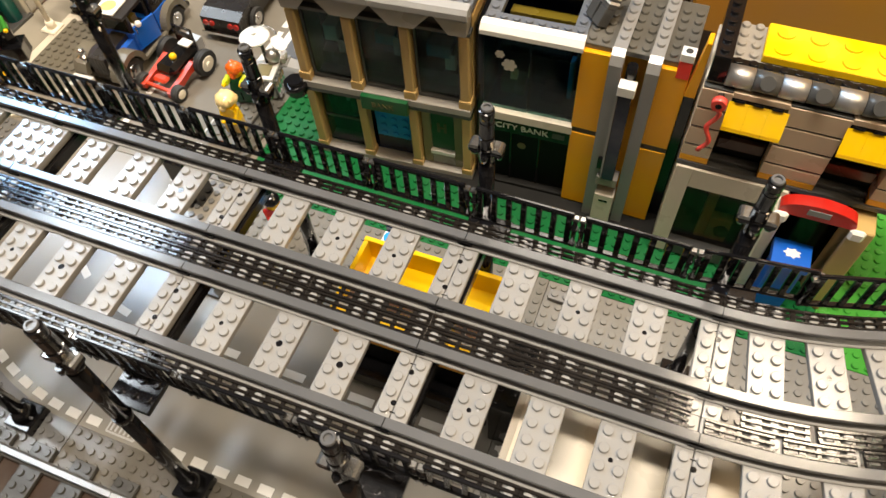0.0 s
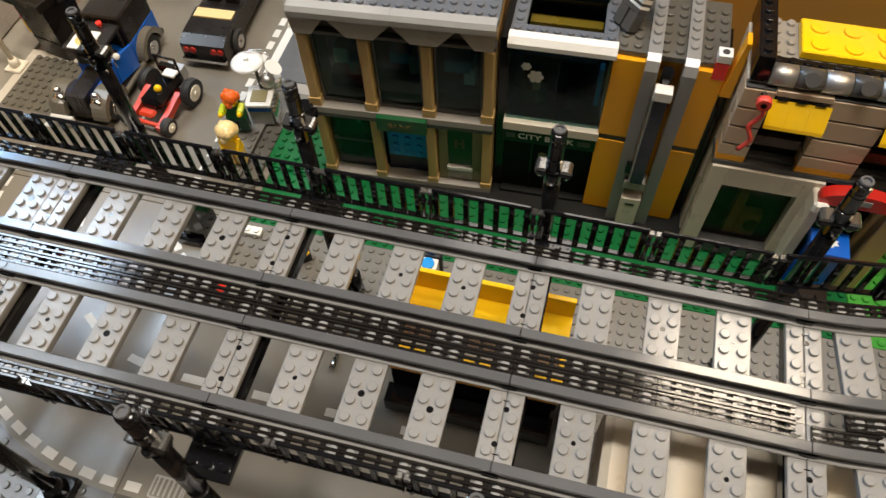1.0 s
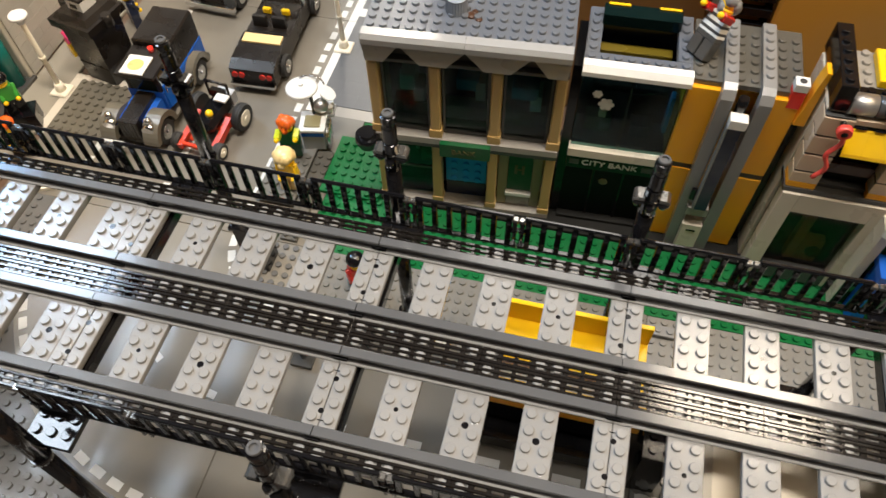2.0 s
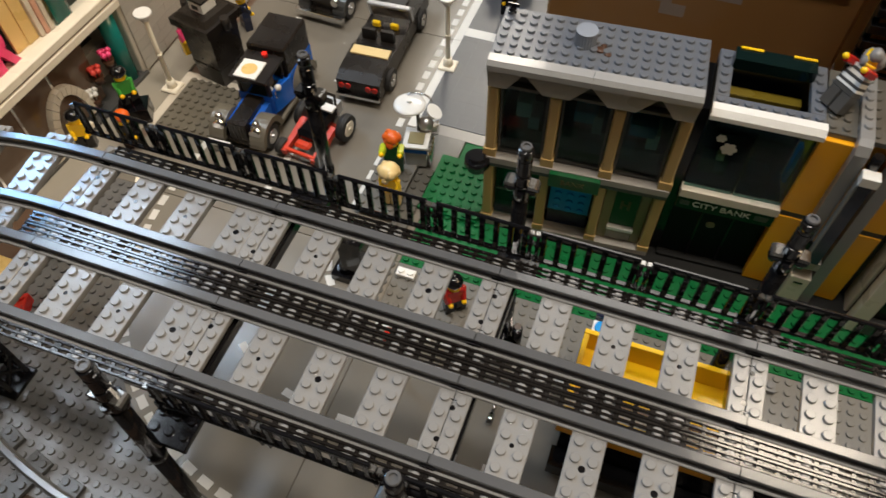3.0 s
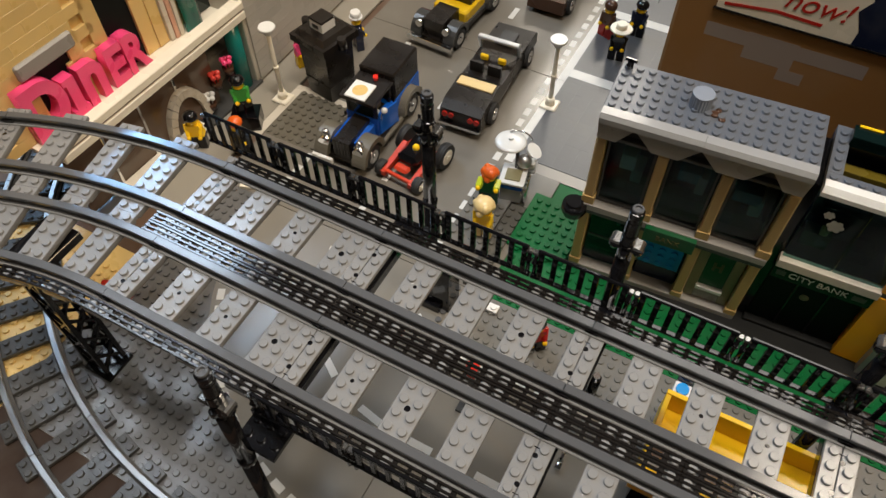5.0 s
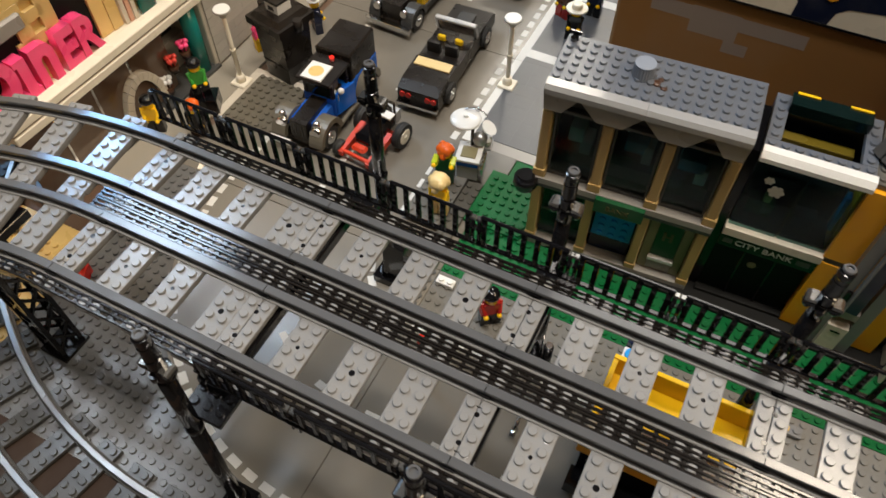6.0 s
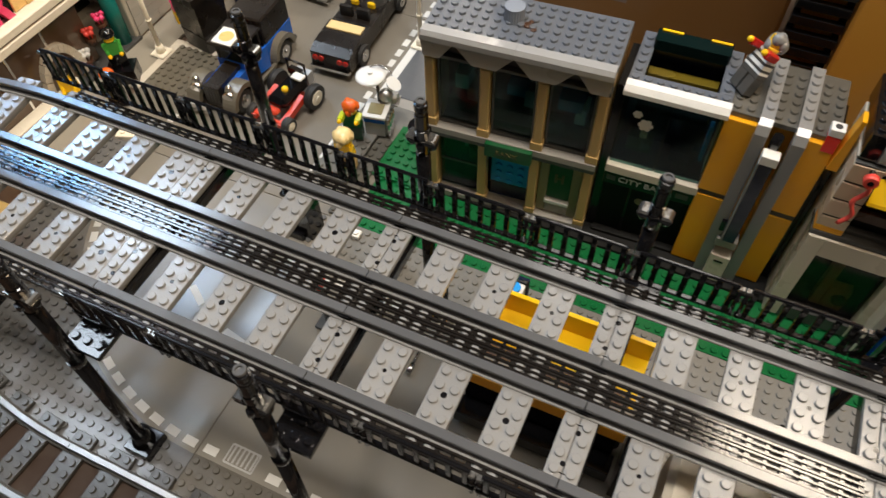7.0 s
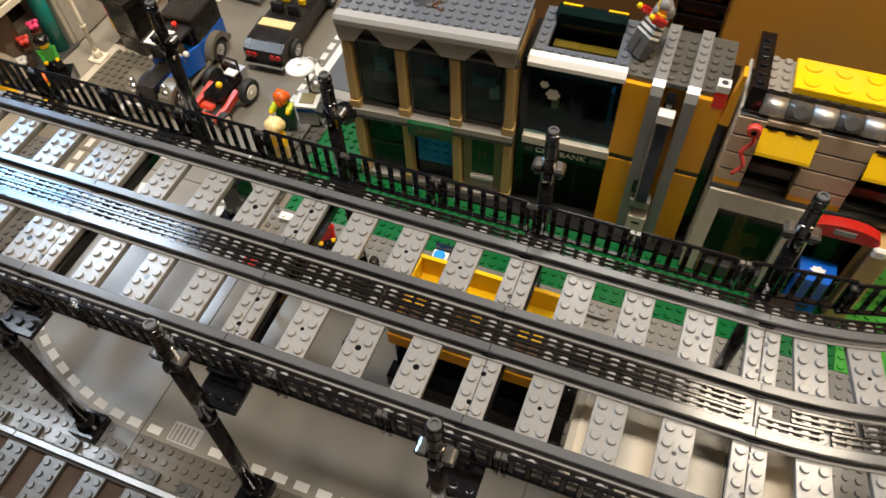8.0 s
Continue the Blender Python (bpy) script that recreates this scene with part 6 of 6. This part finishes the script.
def snack_cart():
    th = thing("snack_cart", 1.2, 32.2, 0.3, "grey snack cart with blue stripe and white round umbrella", "cart", rz=12)
    box_part("body", (-1.1, -1.0, 0.4, 1.1, 1.4, 3.0), PALE, th, "pale grey cart body")
    box_part("stripe", (-1.14, -1.06, 2.3, 1.14, -1.0, 2.8), BLUE, th, "blue stripe")
    top = box_part("counter", (-1.3, -1.2, 3.0, 1.3, 1.6, 3.3), WHITE, th, "white counter top")
    box_part("tray", (-0.8, -0.7, 3.3, 0.8, 0.9, 3.42), OLIVE, top, "grey-green food tray")
    for i in range(4):
        bm = bmesh.new()
        tube(bm, (1.45, -0.8 + 0.6 * i, 0.6), 0.22, 0.2, 2.3, 10)
        part("bottle", bm, CHROME, th, "silver bottle")
    bm = bmesh.new()
    tube(bm, (0.0, 1.3, 3.3), 0.18, 0.18, 2.6, 10)
    part("pole", bm, DGREY, th)
    bm = bmesh.new()
    ball(bm, (-0.9, 2.0, 6.0), 1.62, 0, 24, (1, 1, 0.26))
    tube(bm, (-0.9, 1.98, 6.36), 0.26, 0.24, 0.3, 12)
    part("umbrella", bm, WHITE, th, "white dish umbrella")
    bm = bmesh.new()
    tube(bm, (1.3, 2.0, 5.0), 0.6, 0.9, 0.5, 18, m=Matrix.Rotation(0.6, 4, "Y"))
    part("dish", bm, WHITE, th, "white dish")
    bm = bmesh.new()
    ball(bm, (0.75, 1.5, 4.1), 0.8)
    part("kettle", bm, SILVER, th, "silver round kettle")
    bm = bmesh.new()
    for k in range(12):
        a0, a1 = math.pi * k / 12, math.pi * (k + 1) / 12
        p, q = Vector((-0.2 + 1.3 * math.cos(a0), 3.0, 5.6 + 1.1 * math.sin(a0))), Vector((-0.2 + 1.3 * math.cos(a1), 3.0, 5.6 + 1.1 * math.sin(a1)))
        tube(bm, p, 0.1, 0.1, (q - p).length + 0.05, 8, m=(q - p).to_track_quat("Z", "Y").to_matrix().to_4x4())
    part("hoop", bm, CHROME, th, "thin silver hoop behind the umbrella")
    for k in range(2):
        bm = bmesh.new()
        tube(bm, (1.5, 1.9 + 0.7 * k, 2.9), 0.3, 0.36, 0.8, 12)
        part("cup", bm, WHITE, th, "white cup")
    box_part("cup_shelf", (1.1, 1.42, 2.6, 1.95, 3.1, 2.88), PALE, th)
    for x in (-0.9, 0.9):
        bm = bmesh.new()
        tube(bm, (x - 0.15, 0.2, 0.45), 0.45, 0.45, 0.3, 14, m=ALONGX)
        part("wheel", bm, RUBBER, th)
    return th


snack_cart()


def flower_pot(x, y, z, mat, label):
    th = thing("flower_pot", x, y, z, label, "plant")
    bm = bmesh.new()
    tube(bm, (0, 0, 0), 0.5, 0.65, 0.9, 12)
    part("pot", bm, BROWN, th)
    for i in range(5):
        bm = bmesh.new()
        ball(bm, (0.45 * math.cos(i * 1.26), 0.45 * math.sin(i * 1.26), 1.7 + 0.2 * (i % 2)), 0.34, 0, 8)
        tube(bm, (0.3 * math.cos(i * 1.26), 0.3 * math.sin(i * 1.26), 0.8), 0.07, 0.07, 0.9, 6)
        part("flower", bm, mat, th)
    return th


flower_pot(-34.0, 31.0, 4.0, PINK, "pink toy flowers in a brown pot by the diner")
flower_pot(-34.5, 29.2, 3.0, CORAL, "coral toy flowers in a brown pot by the diner")
flower_pot(-34.6, 27.6, 1.1, WHITE, "white toy flowers in a brown pot by the diner")


# things on the bank
def wall_lantern():
    th = thing("wall_lamp", 9.3, 26.6, 0, "black round lamp on the bank corner", "lamp")
    bm = bmesh.new()
    for k, (r, h) in enumerate(((0.9, 0.5), (1.15, 0.7), (0.8, 0.5))):
        tube(bm, (0, 0, 8.4 + 0.55 * k), r, r * 0.95, h, 14)
    part("shade", bm, BLACK, th)
    box_part("arm", (0.2, -0.2, 8.9, 1.0, 0.9, 9.3), BLACK, th)
    return th


wall_lantern()


def tap(x, y, z):
    th = thing("roof_tap", x, y, z, "small black tap on the bank roof edge", "tap")
    bm = bmesh.new()
    tube(bm, (0, 0, 0), 0.3, 0.25, 0.9, 10)
    tube(bm, (0, 0, 0.5), 0.16, 0.16, 1.1, 8, m=Matrix.Rotation(0.9, 4, "X"))
    part("body", bm, BLACK, th)
    bm = bmesh.new()
    cbox(bm, -0.5, -0.1, 0.9, 0.5, 0.1, 1.2, 0.05)
    part("lever", bm, BLACK, th)
    return th


tap(9.9, 33.0, 20.0)


def loose_tile(x, y, z, mat, label, s=1.0, rz=0):
    bm = bmesh.new()
    cbox(bm, -s, -0.5 * s, 0, s, 0.5 * s, 0.4, 0.04)
    stud(bm, -0.5 * s, 0, 0.4)
    stud(bm, 0.5 * s, 0, 0.4)
    return solid("loose_plate", bm, mat, label, "toy plate", "", "", x, y, z, rz)


loose_tile(5.2, 18.8, 0.2, WHITE, "white loose plate on the studded verge", 0.9)
loose_tile(37.4, 18.4, 0.2, LGREY, "pale grey loose plate under the track")
loose_tile(-24.0, 21.0, 0.0, CREAM, "cream loose plate under the curve", 1.4, 20)
bm = bmesh.new()
tube(bm, (0, 0, 0.35), 0.3, 0.26, 1.0, 10, m=ALONGY)
tube(bm, (0, 1.0, 0.35), 0.16, 0.16, 1.3, 10, m=ALONGY)
solid("silver_rod", bm, CHROME, "small silver rod lying on the road", "rod", "", "", 16.9, 7.4, 0, 0)
bm = bmesh.new()
cbox(bm, -1.5, -1.0, 0, 1.5, 1.0, 1.2, 0.05)
for x in (-1, 0, 1):
    for y in (-0.5, 0.5):
        stud(bm, x, y, 1.2)
solid("loose_brick", bm, RED, "red loose toy brick under the raised curve", "toy brick", "", "", -27.0, 3.4, 0.0, 25)
